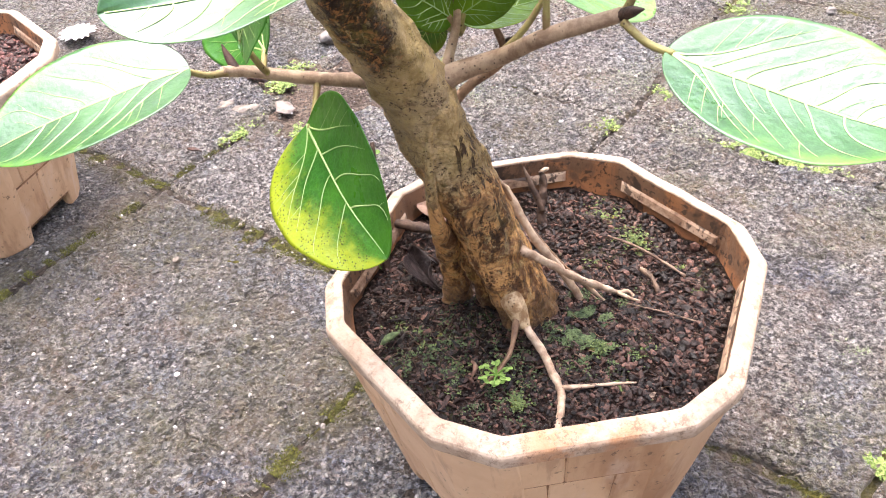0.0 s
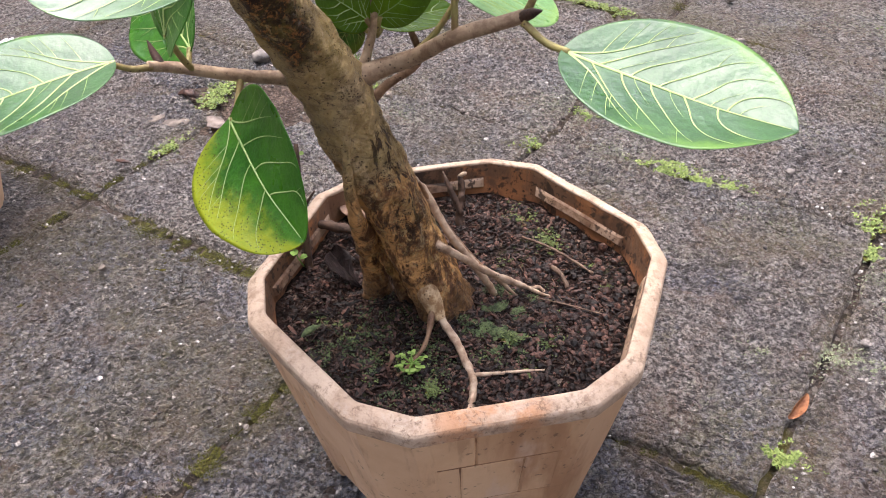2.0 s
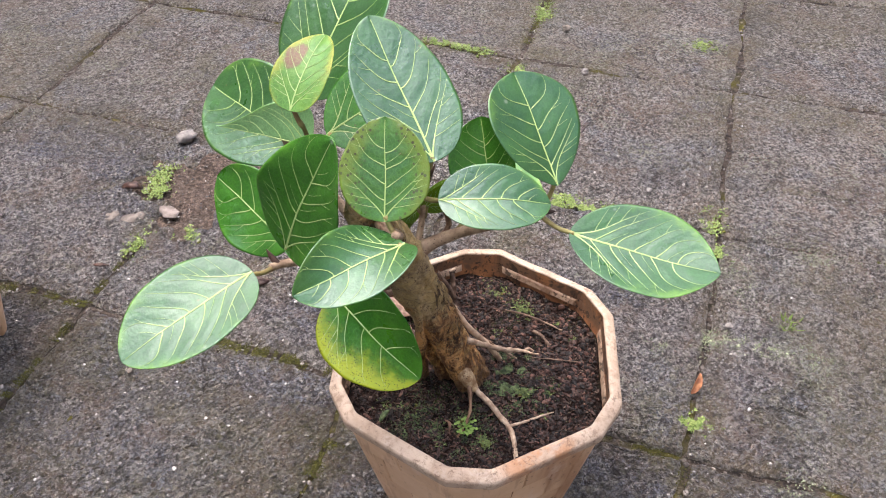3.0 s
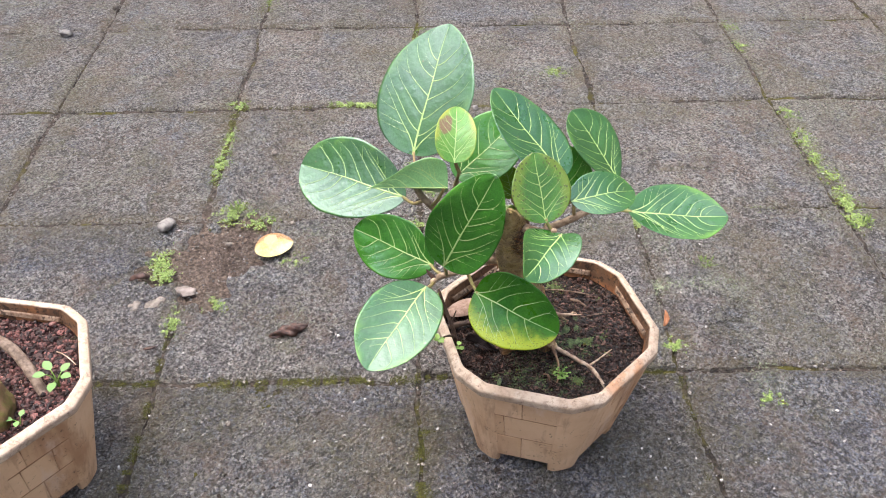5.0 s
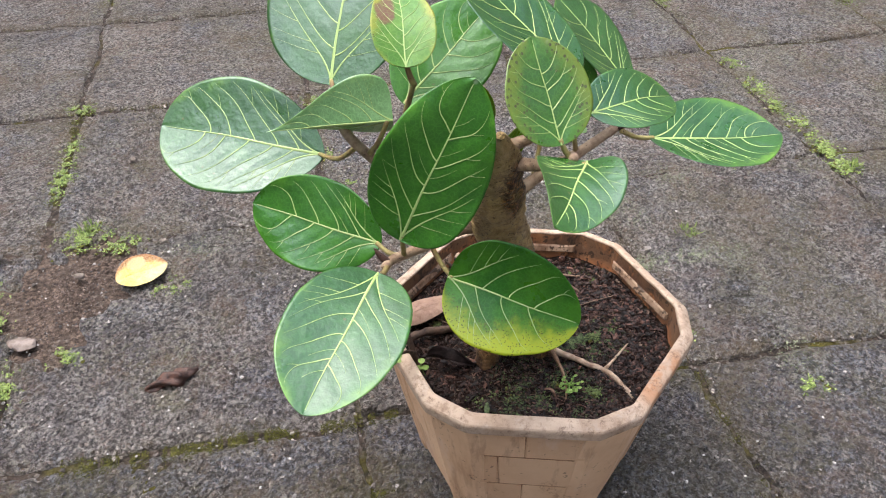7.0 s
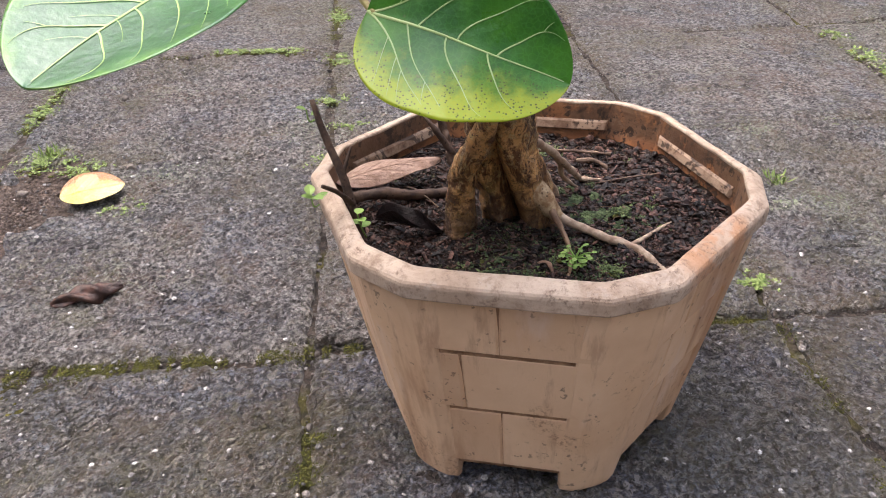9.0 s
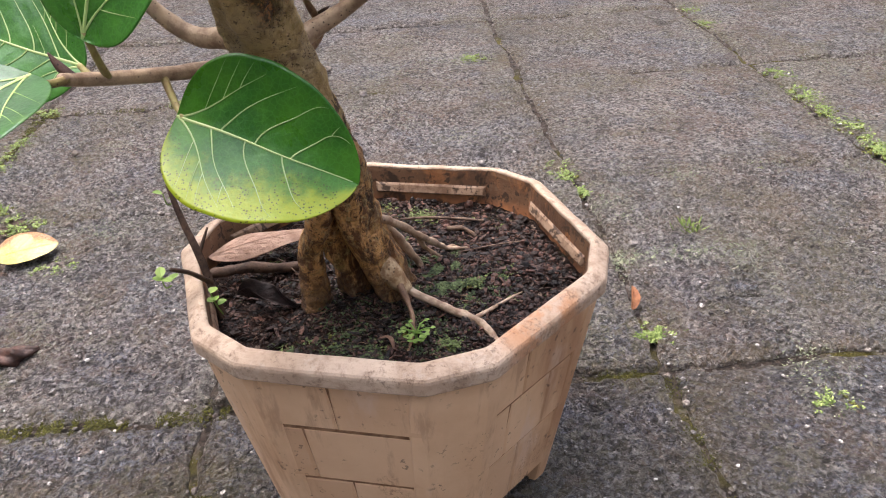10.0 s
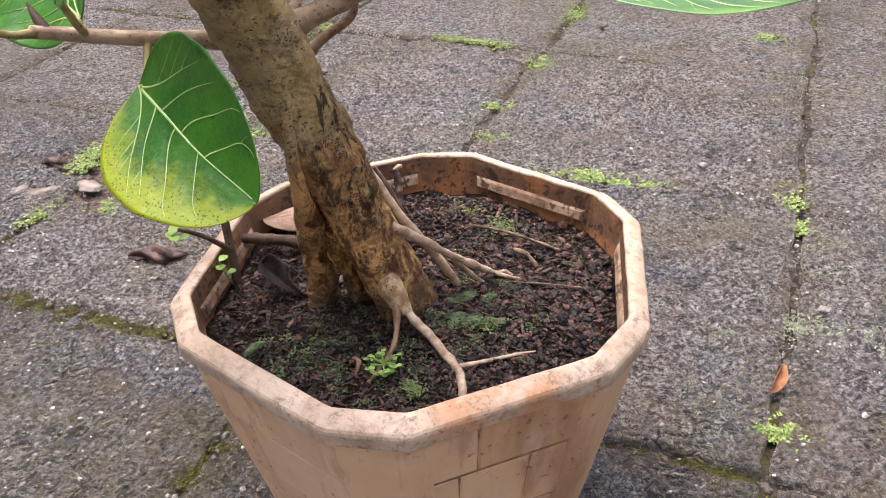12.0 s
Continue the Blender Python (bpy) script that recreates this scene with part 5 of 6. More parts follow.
blade((0.004, 0.008, 0.290), (0.048, 0.036, 0.274), (-0.2, -0.42, 0.88), 0.056, LEAF_PALE, (-0.016, -0.002, 0.266), "bluish green leaf hanging behind the branch", cup=0.05)
blade((-0.032, 0.016, 0.275), (-0.006, 0.012, 0.294), (0.3, -0.9, 0.3), 0.020, LEAF_YOUNG, (-0.032, 0.015, 0.27), "small young olive green leaf", cup=0.12, veins=4)
blade((-0.031, 0.018, 0.272), (0.004, 0.042, 0.268), (0.1, -0.5, 0.8), 0.019, LEAF_YOUNG, (-0.032, 0.015, 0.268), "small young light green leaf", cup=0.1, veins=5)
blade((-0.034, 0.016, 0.274), (-0.056, 0.006, 0.296), (0.3, -0.8, 0.5), 0.022, LEAF_YOUNG, (-0.032, 0.015, 0.27), "small young light green leaf", cup=0.1, veins=5)
blade((-0.033, 0.023, 0.294), (-0.036, 0.032, 0.325), (-0.1, -0.9, 0.3), 0.022, LEAF_YOUNG, (-0.033, 0.021, 0.29), "small young olive green leaf", cup=0.12, veins=4)
blade((-0.040, 0.020, 0.276), (-0.054, 0.020, 0.256), (0.1, -0.95, 0.2), 0.018, LEAF_SPOT, (-0.033, 0.014, 0.270), "small drooping brownish green leaf", cup=0.12, veins=4)

# ---- paving slabs ----
pavement = thing("pavement", pose(0, 0, 0), "worn grey-brown stone paving slabs with mossy joints", "paving", kind="structure")
ground_sheet()
FAR = [slab_mesh(slab_place(40 + k, 40), 8, k * 3.0) for k in range(4)]
rest_v, rest_f = [], []
for s in range(-24, 26):
    for n in range(-24, 26):
        centre = slab_place(s + 0.5, n + 0.5)
        if max(abs(centre.x - 0.3), abs(centre.y - 0.3)) > 4.55:
            continue
        lift = Vector((0, 0, 0.0012 * math.sin(s * 5.1 + n * 2.3) + (0.0035 if n == 0 and s in (0, 1) else 0.0)))
        if not (-8 <= s <= 8 and -6 <= n <= 10):
            corner = len(rest_v)
            for q, z in ((0.146, -0.012), (0.143, 0.0)):
                for du, dv in ((-q, -q), (q, -q), (q, q), (-q, q)):
                    rest_v.append(centre + lift + ROW * du + UPROW * dv + Vector((0, 0, z)))
            rest_f.append([corner + 4, corner + 5, corner + 6, corner + 7])
            rest_f.extend([corner + k, corner + (k + 1) % 4, corner + 4 + (k + 1) % 4, corner + 4 + k] for k in range(4))
            continue
        near = -0.75 < centre.x < 1.2 and -0.45 < centre.y < 1.5
        close = -0.42 < centre.x < 0.5 and -0.25 < centre.y < 0.62
        mesh = slab_mesh(centre, 150 if close else 64, 1.7 * s + 0.6 * n) if near else FAR[(s * 7 + n * 3) % 4]
        slab = new("slab", mesh)
        slab.parent = pavement
        damp = 0.9 if -3 < n < 0 and -3 < s < 2 else 0.5 if n == 0 and -3 < s < 0 else 0.38 if -1 < s < 1 and -2 < n < 1 else 0.12 + 0.25 * ((s * 13 + n * 7) % 5) / 5
        shade = 0.0 if centre.x < -0.05 and centre.y > 0.2 else ((s * 29 + n * 17) % 7) / 6
        slab.color = (damp, shade, 0, 1)
        slab.location = centre + lift
rest = bpy.data.meshes.new("outer_slabs")
rest.from_pydata(rest_v, [], rest_f)
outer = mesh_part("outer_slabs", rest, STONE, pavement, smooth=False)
outer.color = (0.2, 0.5, 0, 1)
tagged(outer, kind="stuff")

# ---- small plants and litter in the ficus pot ----
RNG = random.Random(7)


def roll_leaf(name, stations, radius, arc, material, place, label, category="dry leaf", ripple=0.15, steps=30, cols=16):
    """A dead leaf rolled round its midrib: (x, y, z) stations, radius of the roll and arc in degrees from, to."""
    bm = bmesh.new()
    way = spline([(*p, 1.0) for p in stations], steps)
    sheets = []
    for thick in (1.0, 0.93):
        grid = []
        for i in range(steps):
            f = i / (steps - 1)
            c = Vector(way[i][:3])
            d = Vector(way[min(i + 1, steps - 1)][:3] - way[max(i - 1, 0)][:3]).normalized()
            side = d.cross(Vector((0, 0, 1))).normalized()
            up = side.cross(d)
            r = radius * max(0.12, math.sin(math.pi * min(0.97, max(0.03, f))) ** 0.6) * thick
            row = []
            for j in range(cols + 1):
                ragged = 26 * noise.noise(Vector((f * 5, radius * 700, 3))) * (j / cols) + 18 * math.sin(f * 6 + radius * 900)
                a = radians(arc[0] + (arc[1] - arc[0]) * j / cols + ragged)
                k = r * (1 + ripple * noise.noise(Vector((f * 4, j / cols * 3, radius * 900))) + 0.5 * ripple * math.sin(f * 14 + j * 0.5))
                row.append(bm.verts.new(c + side * math.cos(a) * k + up * math.sin(a) * k))
            grid.append(row)
        sheets.append(grid)
    for g in sheets:
        for i in range(steps - 1):
            for j in range(cols):
                bm.faces.new((g[i][j], g[i][j + 1], g[i + 1][j + 1], g[i + 1][j]))
    a, b = sheets
    for i in range(steps - 1):
        for j in (0, cols):
            bm.faces.new((a[i][j], a[i + 1][j], b[i + 1][j], b[i][j]))
    ob = part(name, bm, material)
    ob.matrix_basis = place
    return tagged(ob, label, category)


def sprig(name, place, stems, material, label, leaf_size, rng, category="seedling", stem_material=None):
    """A little plant: each stem a list of stations with a few leaflets towards its end."""
    root = thing(name, place, label, category)
    for stations, count in stems:
        part("stem", tube(stations, 6, 10, 0.1, 300), stem_material or SPROUT, root)
        tips = bmesh.new()
        end, before = Vector(stations[-1][:3]), Vector(stations[0][:3])
        for k in range(count):
            f = 0.45 + 0.55 * k / max(1, count - 1)
            p = before.lerp(end, f)
            t = k * 2.4 + rng.uniform(-0.4, 0.4)
            d = Vector((math.cos(t), math.sin(t), rng.uniform(0.1, 0.5)))
            oval_leaf(tips, p, d, leaf_size * rng.uniform(0.9, 1.3), leaf_size * 0.95)
        part("leaves", tips, material, root, smooth=False)
    return root


sprig("fern_seedling", pose(-0.025, -0.051, SOIL_Z), [([(0, 0, -0.003, 0.0006), (0.001, 0.001, 0.004, 0.0005), (0.004 * math.cos(a), 0.004 * math.sin(a), 0.008, 0.0004), (0.007 * math.cos(a), 0.007 * math.sin(a), 0.0085, 0.0003)], 6) for a in (0.3, 1.4, 2.4, 3.6, 4.7, 5.6)], SPROUT, "bright green fern-like seedling in the potting soil", 0.0024, RNG)
stick = sprig("dead_stick", pose(-0.083, 0.030, SOIL_Z), [([(0.001, 0, -0.008, 0.0024), (0.0, 0.013, 0.03, 0.0021), (-0.001, 0.024, 0.048, 0.0018), (-0.001, 0.033, 0.065, 0.0013)], 0), ([(0.0, 0.007, 0.02, 0.0014), (-0.010, 0.004, 0.031, 0.0012), (-0.020, 0.000, 0.039, 0.0009)], 0), ([(0.0, 0.014, 0.033, 0.001), (0.005, 0.016, 0.040, 0.0008), (0.008, 0.017, 0.044, 0.0005)], 0)], TWIG, "thin dark dead stick stuck in the soil", 0.004, RNG, "stick", TWIG)
for at, n in (((-0.107, 0.034, 0.152), 4), ((-0.088, 0.027, 0.138), 4), ((-0.087, 0.064, 0.178), 2)):
    sprig("clover_sprig", pose(*at), [([(0.004, 0, -0.012 if at[2] < 0.145 else -0.004, 0.0004), (0.001, 0, -0.004, 0.0004), (0, 0, 0.002, 0.0003)], n)], SPROUT, "tiny round-leaved green sprig beside the dead stick", 0.0052, RNG)
limbless = thing("dead_stump", pose(0.006, 0.066, SOIL_Z), "small black rotten stump of a cut side stem", "stump")
part("stem", tube([(0, 0, -0.006, 0.0030), (0, 0.006, 0.008, 0.0022), (0.002, 0.012, 0.017, 0.0024), (0.001, 0.016, 0.026, 0.0013)], 10, 26, 0.6, 300), TWIG, limbless)
part("stem", tube([(0.001, 0.004, 0.006, 0.0022), (-0.006, 0.012, 0.022, 0.0016), (-0.009, 0.018, 0.028, 0.0005)], 8, 18, 0.5, 300), TWIG, limbless)
part("cut_end", tube([(0.001, 0.016, 0.0255, 0.0014), (0.003, 0.016, 0.027, 0.0014), (0.005, 0.0165, 0.0272, 0.0008)], 10, 8, 0.2, 300), ROOT, limbless, "pale cut end")
dead = thing("dead_leaf", pose(-0.058, 0.024, SOIL_Z), "black wet dead leaf curled on the potting soil", "dry leaf")
leaf(dead, (-0.012, 0.015, 0.006), (0.007, -0.013, 0.003), (-0.5, -0.3, 0.8), 0.017, DRY_BLACK, bow=0.05, cup=0.25, wave=0.2, twist=0.9, hinge=95, vein=DRY_BLACK, name="blade", veins=4)
dead = thing("dead_leaf", pose(-0.036, 0.070, SOIL_Z), "large dry pinkish brown leaf lying along the pot wall", "dry leaf")
leaf(dead, (-0.030, 0.008, 0.010), (0.026, -0.010, 0.012), (-0.10, -0.16, 0.98), 0.019, DRY_PINK, bow=0.05, cup=-0.12, wave=0.06, vein=DRY_PINK, name="blade", veins=4, point=0.9)
tagged(part("soil_stick", tube([(-0.078, 0.060, 0.131, 0.0026), (-0.058, 0.055, 0.129, 0.003), (-0.036, 0.046, 0.1245, 0.0028), (-0.018, 0.040, 0.122, 0.002)], 10, 40, 0.35, 200), TWIG), "dark brown dead stick under a dry leaf", "stick")
for stations, r in (([(0.041, 0.047, 0.124), (0.052, 0.040, 0.1235), (0.062, 0.031, 0.123), (0.077, 0.014, 0.122)], 0.0011), ([(0.045, -0.004, 0.1215), (0.062, -0.012, 0.122), (0.08, -0.02, 0.121)], 0.0006), ([(-0.033, 0.066, 0.12), (-0.036, 0.05, 0.126), (-0.034, 0.034, 0.121)], 0.0005), ([(0.055, 0.02, 0.123), (0.059, 0.010, 0.125), (0.061, 0.003, 0.122)], 0.0016)):
    ob = part("soil_twig", tube([(x, y, z, r * 0.75) for x, y, z in stations], 7, 26, 0.5, 260), SOIL_STICK)
    tagged(ob, "thin brown twig lying on the potting soil", "twig", "twigs on the soil")
roll_leaf("plant_scrap", [(-0.004, -0.004, 0.001), (0, 0, 0.002), (0.005, 0.004, 0.001)], 0.002, (10, 170), FILM, pose(-0.077, -0.022, SOIL_Z + 0.002), "small pale green leaf scrap on the soil", "leaf scrap")
roll_leaf("plant_scrap", [(0, -0.005, 0.000), (0.002, 0, 0.002), (0, 0.005, 0.001)], 0.0012, (10, 170), DRY_BROWN, pose(-0.036, -0.043, SOIL_Z + 0.001), "small brown leaf scrap on the soil", "leaf scrap")
for x, y, r, n in ((0.056, 0.044, 0.011, 36), (0.042, 0.070, 0.012, 50), (0.076, 0.024, 0.006, 34), (0.083, 0.004, 0.004, 20), (0.047, -0.036, 0.007, 26), (0.032, -0.055, 0.006, 18), (-0.015, -0.064, 0.006, 26), (0.027, -0.033, 0.007, 20), (-0.039, 0.061, 0.007, 30), (-0.072, -0.008, 0.008, 14), (0.05, 0.05, 0.016, 26), (-0.055, -0.02, 0.012, 16), (-0.04, -0.036, 0.012, 16), (-0.02, -0.04, 0.012, 14), (0.012, -0.045, 0.01, 14), (0.03, 0.03, 0.014, 14), (0.05, -0.01, 0.014, 12), (-0.05, -0.05, 0.01, 10)):
    weed_patch((x, y), r, r, (1, 0.3), n * 3, RNG, 0.0016, "soil_moss", "green moss tuft on the potting soil", soil_height(x, y, 1.3), SOIL_MOSS)
for x, y, wide, count in ((0.024, -0.018, 0.0125, 8000), (-0.042, -0.042, 0.019, 4200)):
    film_thing = thing("moss_film", pose(x, y, SOIL_Z), "dull grey-green moss film on the potting soil", "moss", kind="stuff")
    film_bm = bmesh.new()
    for _ in range(count):
        a, b = RNG.gauss(0, wide), RNG.gauss(0, wide)
        if noise.noise((a * 130, b * 130, x * 90)) > -0.1 and math.hypot(x + a, y + b) < 0.084:
            lump(film_bm, (a, b, soil_height(x + a, y + b, 1.3) - SOIL_Z + 0.0006), RNG.uniform(0.0003, 0.0007), RNG, 0.6)
    part("moss_grains", film_bm, FILM, film_thing, smooth=False)

bare_earth = thing("earth_crumbs", pose(-0.165, 0.455, 0), "loose reddish brown earth crumbs where a slab is broken", "earth", kind="stuff")
crumb_bm = bmesh.new()
for _ in range(3200):
    a, b = RNG.gauss(0, 0.042), RNG.gauss(0, 0.034)
    lump(crumb_bm, (a, b, -0.0055 + RNG.uniform(-0.0005, 0.0008)), 0.0005 + 0.0016 * RNG.random() ** 4, RNG, 0.6)
part("crumbs", crumb_bm, crumb_material("brown_earth_crumb", (0.06, 0.042, 0.034), (0.26, 0.2, 0.165)), bare_earth, smooth=False)

# ---- the second pot's contents ----
bent = thing("bent_root_stem", pose(-0.45, 0.26, SOIL_Z), "thick bent grey-brown root stem arching over the soil", "plant stem")
part("stem", tube([(-0.05, 0.045, 0.0, 0.0054), (-0.02, 0.052, 0.018, 0.0052), (0.004, 0.047, 0.024, 0.0048), (0.018, 0.025, 0.02, 0.0054), (0.024, -0.005, 0.012, 0.0054), (0.026, -0.03, 0.0, 0.0048), (0.026, -0.035, -0.01, 0.0048)], 18, 50, 0.14, 110), BENT, bent)
part("side_stem", tube([(-0.045, 0.01, -0.004, 0.0054), (-0.03, 0.02, 0.02, 0.0054), (-0.02, 0.01, 0.03, 0.0048), (-0.03, -0.01, 0.02, 0.0048), (-0.04, -0.02, -0.004, 0.0048)], 16, 36, 0.14, 110), BENT, bent)
rock_bm = bmesh.new()
bmesh.ops.create_icosphere(rock_bm, subdivisions=4, radius=1)
for v in rock_bm.verts:
    k = 1 + 0.25 * noise.noise(v.co * 1.3) + 0.1 * noise.noise(v.co * 4)
    v.co = Vector((v.co.x * 0.026, v.co.y * 0.034, v.co.z * 0.028)) * k
rock = part("rock", rock_bm, ROCK)
rock.matrix_basis = pose(-0.472, 0.238, SOIL_Z + 0.012)
tagged(rock, "mossy brown rock resting on gravelly soil", "rock")



def broadleaf_seedling(at, turns, size):
    root = thing("broadleaf_seedling", pose(*at), "young light green seedling with oval leaves beside the rim", "seedling")
    for k, a in enumerate(turns):
        high, out = size * (0.9 + 0.25 * (k % 3)), size * 0.55
        end = Vector((out * math.cos(a), out * math.sin(a), high))
        part("stem", tube([(0, 0, -0.004, 0.0007), (end.x * 0.3, end.y * 0.3, high * 0.6, 0.0006), (*end, 0.0004)], 6, 8, 0.1, 300), SPROUT, root)
        bm = bmesh.new()
        oval_leaf(bm, end, (math.cos(a), math.sin(a), 0.15), size * (0.85 + 0.2 * (k % 2)), size * 0.66)
        part("leaf", bm, SEEDLING, root)


broadleaf_seedling((-0.409, 0.231, SOIL_Z), (0.4, 1.7, 2.9, 4.2, 5.4), 0.013)
broadleaf_seedling((-0.452, 0.203, SOIL_Z), (0.9, 2.6, 4.4), 0.0085)
tagged(part("straw", tube([(-0.397, 0.27, 0.124, 0.0008), (-0.392, 0.255, 0.128, 0.0007), (-0.388, 0.24, 0.126, 0.0005)], 6, 10, 0.1, 200), ROOT), "dry straw stalk on the gravelly soil", "straw")

# ---- weeds, moss and litter on the paving ----
AL, UP = (ROW.x, ROW.y), (UPROW.x, UPROW.y)
for x, y, reach, breadth, way, n in (
    (0.207, 0.657, 0.035, 0.006, AL, 110), (0.178, 0.685, 0.022, 0.006, AL, 50), (0.036, 0.783, 0.016, 0.012, UP, 60), (-0.02, 0.70, 0.03, 0.007, UP, 36), (-0.064, 0.644, 0.036, 0.009, UP, 110),
    (-0.102, 0.519, 0.022, 0.016, AL, 130), (-0.082, 0.478, 0.02, 0.01, AL, 60), (-0.227, 0.485, 0.026, 0.011, UP, 60), (-0.232, 0.455, 0.014, 0.01, UP, 50), (-0.262, 0.369, 0.022, 0.008, UP, 50), (-0.208, 0.368, 0.012, 0.009, UP, 40),
    (-0.084, 0.379, 0.02, 0.01, AL, 36), (0.747, 0.213, 0.02, 0.012, UP, 60), (0.702, 0.151, 0.03, 0.012, UP, 70), (0.668, 0.10, 0.03, 0.010, UP, 45), (0.640, 0.055, 0.03, 0.011, UP, 50), (0.605, 0.01, 0.028, 0.013, UP, 75), (0.582, -0.02, 0.02, 0.014, UP, 60),
    (0.361, 0.72, 0.03, 0.009, UP, 70), (0.434, 0.817, 0.024, 0.008, UP, 40), (0.283, 1.115, 0.03, 0.014, UP, 70), (0.22, -0.146, 0.01, 0.01, UP, 30), (0.538, 0.546, 0.02, 0.008, AL, 40), (1.085, 0.195, 0.04, 0.015, AL, 60), (0.881, 0.406, 0.022, 0.012, UP, 50), (0.93, 0.47, 0.025, 0.012, UP, 50),
    (0.225, 0.640, 0.02, 0.009, AL, 60), (0.261, 0.567, 0.02, 0.012, UP, 90), (0.176, 0.461, 0.016, 0.008, AL, 60), (0.152, 0.391, 0.016, 0.009, AL, 80), (0.207, 0.286, 0.034, 0.011, AL, 230), (0.236, 0.264, 0.026, 0.010, AL, 150), (0.329, 0.158, 0.016, 0.012, UP, 70), (0.198, -0.026, 0.010, 0.009, UP, 90),
    (-0.235, 0.47, 0.02, 0.01, UP, 40), (0.545, 0.553, 0.018, 0.008, AL, 30), (0.356, 0.707, 0.02, 0.009, UP, 40), (0.485, 0.078, 0.022, 0.006, AL, 60), (0.085, 0.339, 0.02, 0.014, UP, 36), (0.35, 0.2, 0.03, 0.01, UP, 40)):
    weed_patch((x, y), reach * 1.25, breadth * 1.7, way, int(n * 4.4), RNG, 0.0025)
for c in ((0.340, 0.046), (-0.095, 0.53), (0.59, -0.03)):
    grass_tuft(c, RNG, blades=34, size=0.017)
PALE_WEED = plain_leaflet_material("pale_dusty_weed_leaf", (0.12, 0.15, 0.08), (0.27, 0.31, 0.2))


def fleck_patch(c, reach, breadth, way, count, rng):
    patch = thing("lichen_flecks", pose(c[0], c[1], 0.0022), "pale grey-green lichen flecks on worn stone", "lichen", kind="stuff")
    way = Vector((way[0], way[1], 0)).normalized()
    cross = Vector((-way.y, way.x, 0))
    bm = bmesh.new()
    for _ in range(count):
        p = way * rng.gauss(0, 0.5) * reach + cross * rng.gauss(0, 0.5) * breadth
        t = rng.uniform(0, 6.283)
        leaflet(bm, p, (math.cos(t), math.sin(t), rng.uniform(0.05, 0.4)), (0, 0, 1), rng.uniform(0.0008, 0.0024), rng.uniform(0.0007, 0.0015))
    part("flecks", bm, PALE_WEED, patch, smooth=False)


for x, y, reach, breadth, way, n in ((0.222, 0.058, 0.03, 0.016, AL, 130), (0.262, 0.052, 0.03, 0.010, AL, 100), (0.300, 0.030, 0.04, 0.010, AL, 120), (0.338, -0.002, 0.03, 0.02, UP, 90), (0.33, 0.12, 0.05, 0.02, UP, 120), (0.27, 0.21, 0.05, 0.012, AL, 110), (0.16, 0.32, 0.05, 0.02, UP, 80), (0.12, 0.42, 0.05, 0.02, UP, 70), (0.43, 0.11, 0.05, 0.015, AL, 90), (-0.03, 0.41, 0.04, 0.02, AL, 60), (0.82, 0.2, 0.06, 0.03, UP, 80), (0.5, 0.56, 0.05, 0.02, AL, 60), (0.24, -0.12, 0.04, 0.02, UP, 60)):
    fleck_patch((x, y), reach, breadth * 1.3, way, n * 4, RNG)


def moss_strip(a, b, width, count, rng):
    """Olive moss cushions along a joint."""
    patch = thing("joint_moss", pose(a[0], a[1], 0), "olive moss filling a paving joint", "moss", kind="stuff")
    bm = bmesh.new()
    d = Vector((b[0] - a[0], b[1] - a[1], 0))
    cross = Vector((-d.y, d.x, 0)).normalized()
    for _ in range(count):
        f = rng.random()
        if noise.noise((f * 9, a[0] * 7, a[1] * 5)) + 0.6 * noise.noise((f * 31, a[0] * 9, 2.0)) < -0.06:
            continue
        p = d * f + cross * rng.gauss(0, width)
        lump(bm, (p.x, p.y, -0.0015 + rng.uniform(-0.0012, 0.001)), rng.uniform(0.0003, 0.0008), rng, 0.8, 5)
    part("moss_cushions", bm, MOSS_BED, patch)


for a, b, n in (((-0.27, 0.254), (-0.20, 0.205), 160), ((-0.20, 0.205), (-0.045, 0.1), 420), ((-0.083, 0.099), (-0.215, -0.088), 620), ((-0.285, 0.35), (-0.37, 0.225), 420), ((-0.37, 0.225), (-0.43, 0.137), 300), ((0.10, -0.0), (0.17, -0.055), 80), ((0.165, -0.06), (0.06, -0.21), 110), ((0.02, 0.77), (-0.1, 0.6), 260), ((0.0, 0.81), (0.24, 0.63), 240), ((0.3, 0.64), (0.4, 0.77), 160), ((-0.33, 0.30), (-0.42, 0.36), 160)):
    moss_strip(a, b, 0.0050, n * 13, RNG)
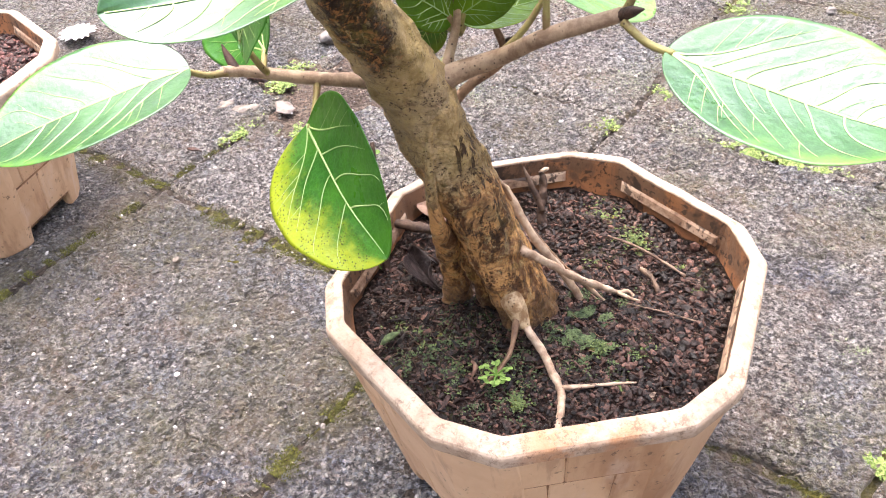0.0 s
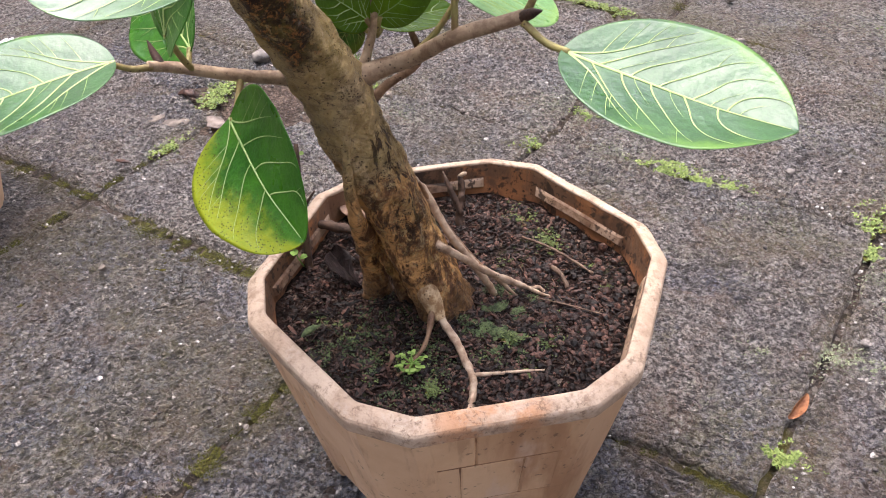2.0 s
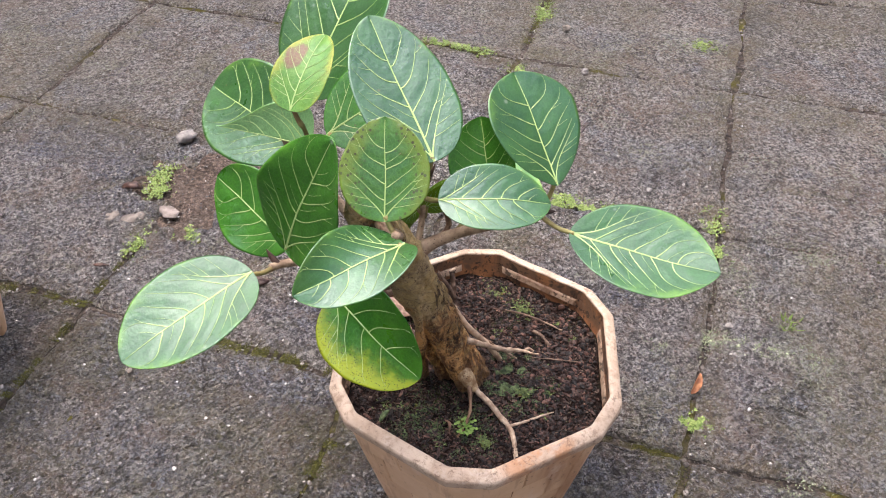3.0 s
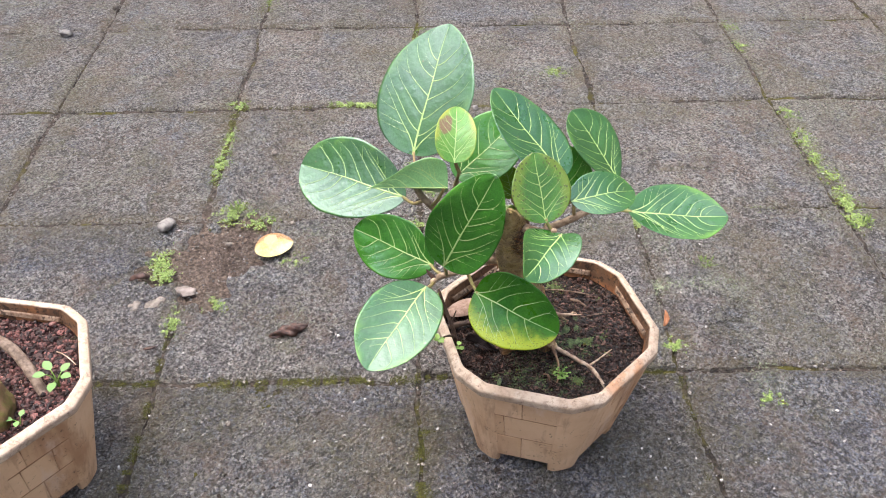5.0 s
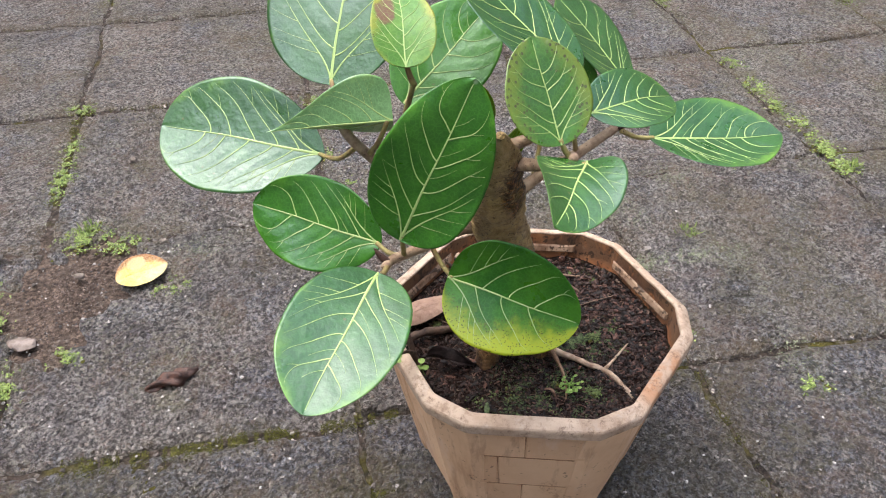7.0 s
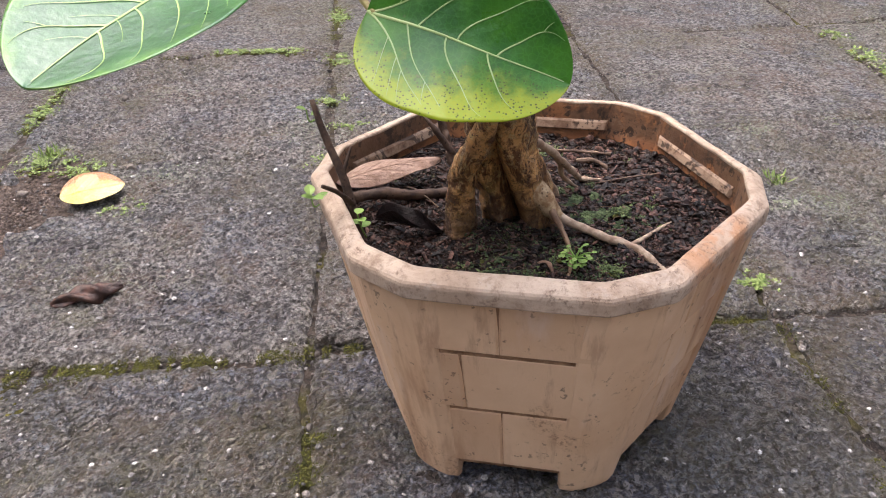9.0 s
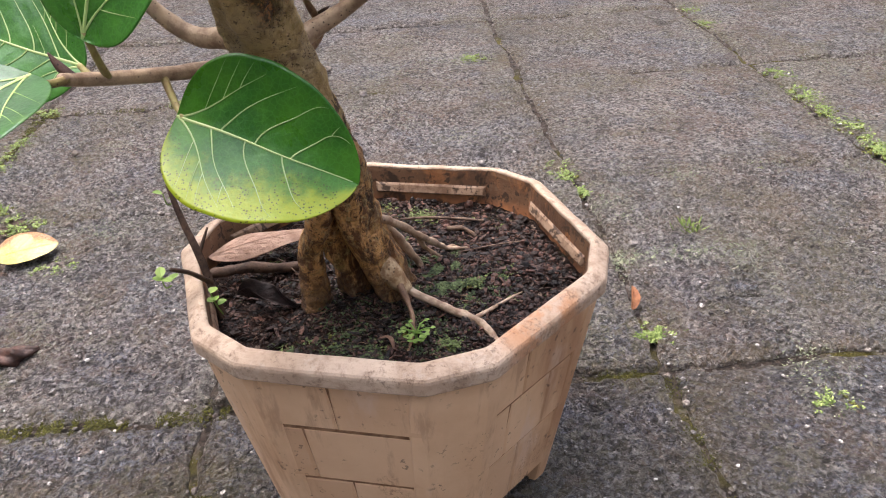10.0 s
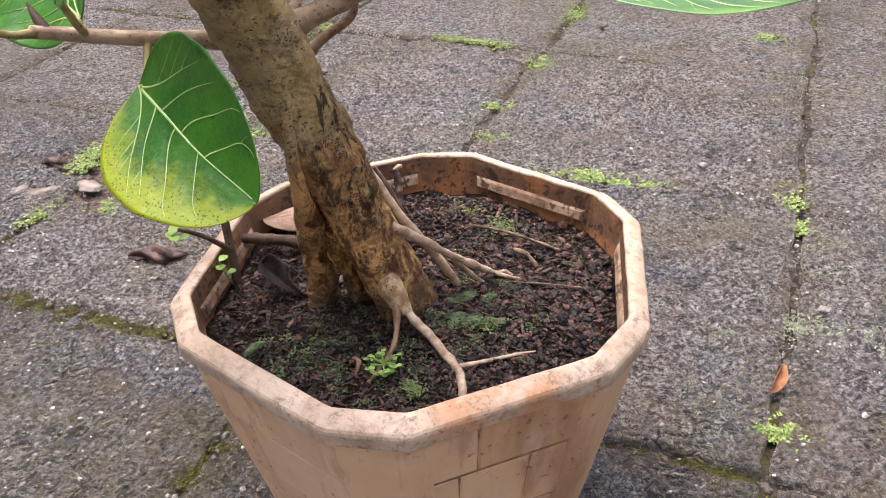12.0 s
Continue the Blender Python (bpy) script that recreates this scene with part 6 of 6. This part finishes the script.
for x, y, size, mat, label in (
    (-0.192, 0.548, 0.0112, PEBBLE, "dark grey pebble in a broken slab"), (-0.224, 0.412, 0.0122, PEBBLE_PALE, "flat beige pebble on brown earth"), (-0.107, 1.221, 0.011, PEBBLE, "grey pebble on stone paving"), (-0.14, 0.462, 0.0045, PEBBLE_WARM, "tiny pale pebble on brown earth"),
    (-0.265, 0.415, 0.0125, PEBBLE_WARM, "flat pale stone chip on stone paving"), (-0.287, 0.425, 0.011, PEBBLE_WARM, "flat pale stone chip on stone paving"), (0.309, 0.276, 0.0044, PEBBLE, "small grey pebble on stone paving"), (-0.276, 0.187, 0.0036, PEBBLE_WARM, "tiny pale pebble on stone paving"), (0.271, 0.036, 0.0058, PEBBLE, "flat pale stone chip on stone paving"),
    (0.015, 0.619, 0.0048, PEBBLE_WARM, "small beige pebble on stone paving"), (0.346, 0.536, 0.006, PEBBLE, "small grey pebble on stone paving"), (0.372, 0.657, 0.0065, PEBBLE_WARM, "small brown pebble on stone paving"), (0.285, 0.063, 0.0042, PEBBLE, "small grey pebble on stone paving"), (-0.05, 0.45, 0.004, PEBBLE_WARM, "tiny pale pebble on stone paving"), (0.013, 1.279, 0.008, PEBBLE_WARM, "brown pebble on stone paving")):
    pebble((x, y), size, mat, RNG, label, 0.16 if "chip" in label else 0.2 if "flat" in label else 0.62)
grit = thing("paving_grit", pose(0, 0, 0), "fine stone grit scattered over the paving", "grit", kind="stuff")
grit_bm = bmesh.new()
for k in range(15000):
    a, b = (RNG.uniform(-0.62, 1.0), RNG.uniform(-0.3, 1.1)) if k % 2 else (RNG.uniform(-0.45, 0.5), RNG.uniform(-0.25, 0.5))
    lump(grit_bm, (a, b, 0.0012 + RNG.uniform(-0.0008, 0.001)), 0.0004 + 0.0021 * RNG.random() ** 4, RNG, 0.6)
part("grit_grains", grit_bm, crumb_material("stone_grit", (0.06, 0.055, 0.055), (0.6, 0.59, 0.57)), grit, smooth=False)
joint_grit = thing("joint_grit", pose(0, 0, 0), "small grey stone bits lodged in the paving joints", "grit", kind="stuff")
joint_bm = bmesh.new()
for _ in range(4200):
    along, line = RNG.uniform(-4.5, 4.5), RNG.randint(-3, 4)
    w = slab_place(along, line) if RNG.random() < 0.5 else slab_place(line, along)
    if -0.7 < w.x < 1.1 and -0.35 < w.y < 1.3:
        lump(joint_bm, (w.x + RNG.gauss(0, 0.0045), w.y + RNG.gauss(0, 0.0045), -0.002 + RNG.uniform(-0.001, 0.001)), 0.0008 + 0.003 * RNG.random() ** 2, RNG, 0.6)
part("stone_bits", joint_bm, crumb_material("joint_stone_bit", (0.05, 0.042, 0.038), (0.34, 0.31, 0.28)), joint_grit, smooth=False)
fallen = thing("fallen_leaf", pose(-0.097, 0.416, 0.002), "fallen yellow leaf with browned edge on stone paving", "leaf")
leaf(fallen, (-0.024, 0.006, 0.006), (0.026, -0.009, 0.007), (-0.17, -0.25, 0.95), 0.037, FALLEN, bow=0.03, cup=0.08, wave=0.015, wide_at=0.5, point=0.8, name="blade", vein=FALLEN)
roll_leaf("curled_dry_leaf", [(-0.023, 0.006, 0.0), (-0.008, 0.000, 0.0008), (0.008, -0.003, 0.0004), (0.023, -0.007, 0.002)], 0.0066, (-25, 165), DRY_DARK, pose(-0.156, 0.270, 0.0028), "dark brown curled dry leaf on stone paving", ripple=0.5, steps=44, cols=22)
curled = thing("curled_dry_leaf", pose(0.217, 0.009, 0.001), "small orange-brown curled dry leaf on stone paving", "dry leaf")
leaf(curled, (-0.008, -0.0065, 0.001), (0.0075, 0.0065, 0.009), (0.3, -0.5, 0.7), 0.0072, DRY_ORANGE, bow=0.03, cup=0.6, wave=0.06, vein=DRY_ORANGE, name="blade", veins=4)
roll_leaf("curled_dry_leaf", [(-0.012, 0.006, 0.0), (0.0, 0.0, 0.002), (0.012, -0.004, 0.0)], 0.006, (10, 170), DRY_DARK, pose(-0.262, 0.47, 0.001), "dark dry leaf scrap beside a weed", ripple=0.2)
roll_leaf("curled_dry_leaf", [(-0.009, 0.004, 0.0), (0.0, 0.0, 0.001), (0.009, -0.003, 0.0)], 0.0022, (10, 170), DRY_DARK, pose(-0.30, 0.345, 0.001), "small brown dry leaf scrap on stone paving", ripple=0.2)
flower = thing("fallen_flower", pose(-0.5, 0.6, 0.0), "fallen white flower on stone paving", "flower")
for k in range(5):
    petal = bmesh.new()
    a = k * 1.257 + 0.3
    for i in range(3):
        leaflet(petal, (0, 0, 0.003), (math.cos(a + (i - 1) * 0.35), math.sin(a + (i - 1) * 0.35), 0.25), (0, 0, 1), 0.024, 0.014)
    part("petal", petal, PETAL, flower)
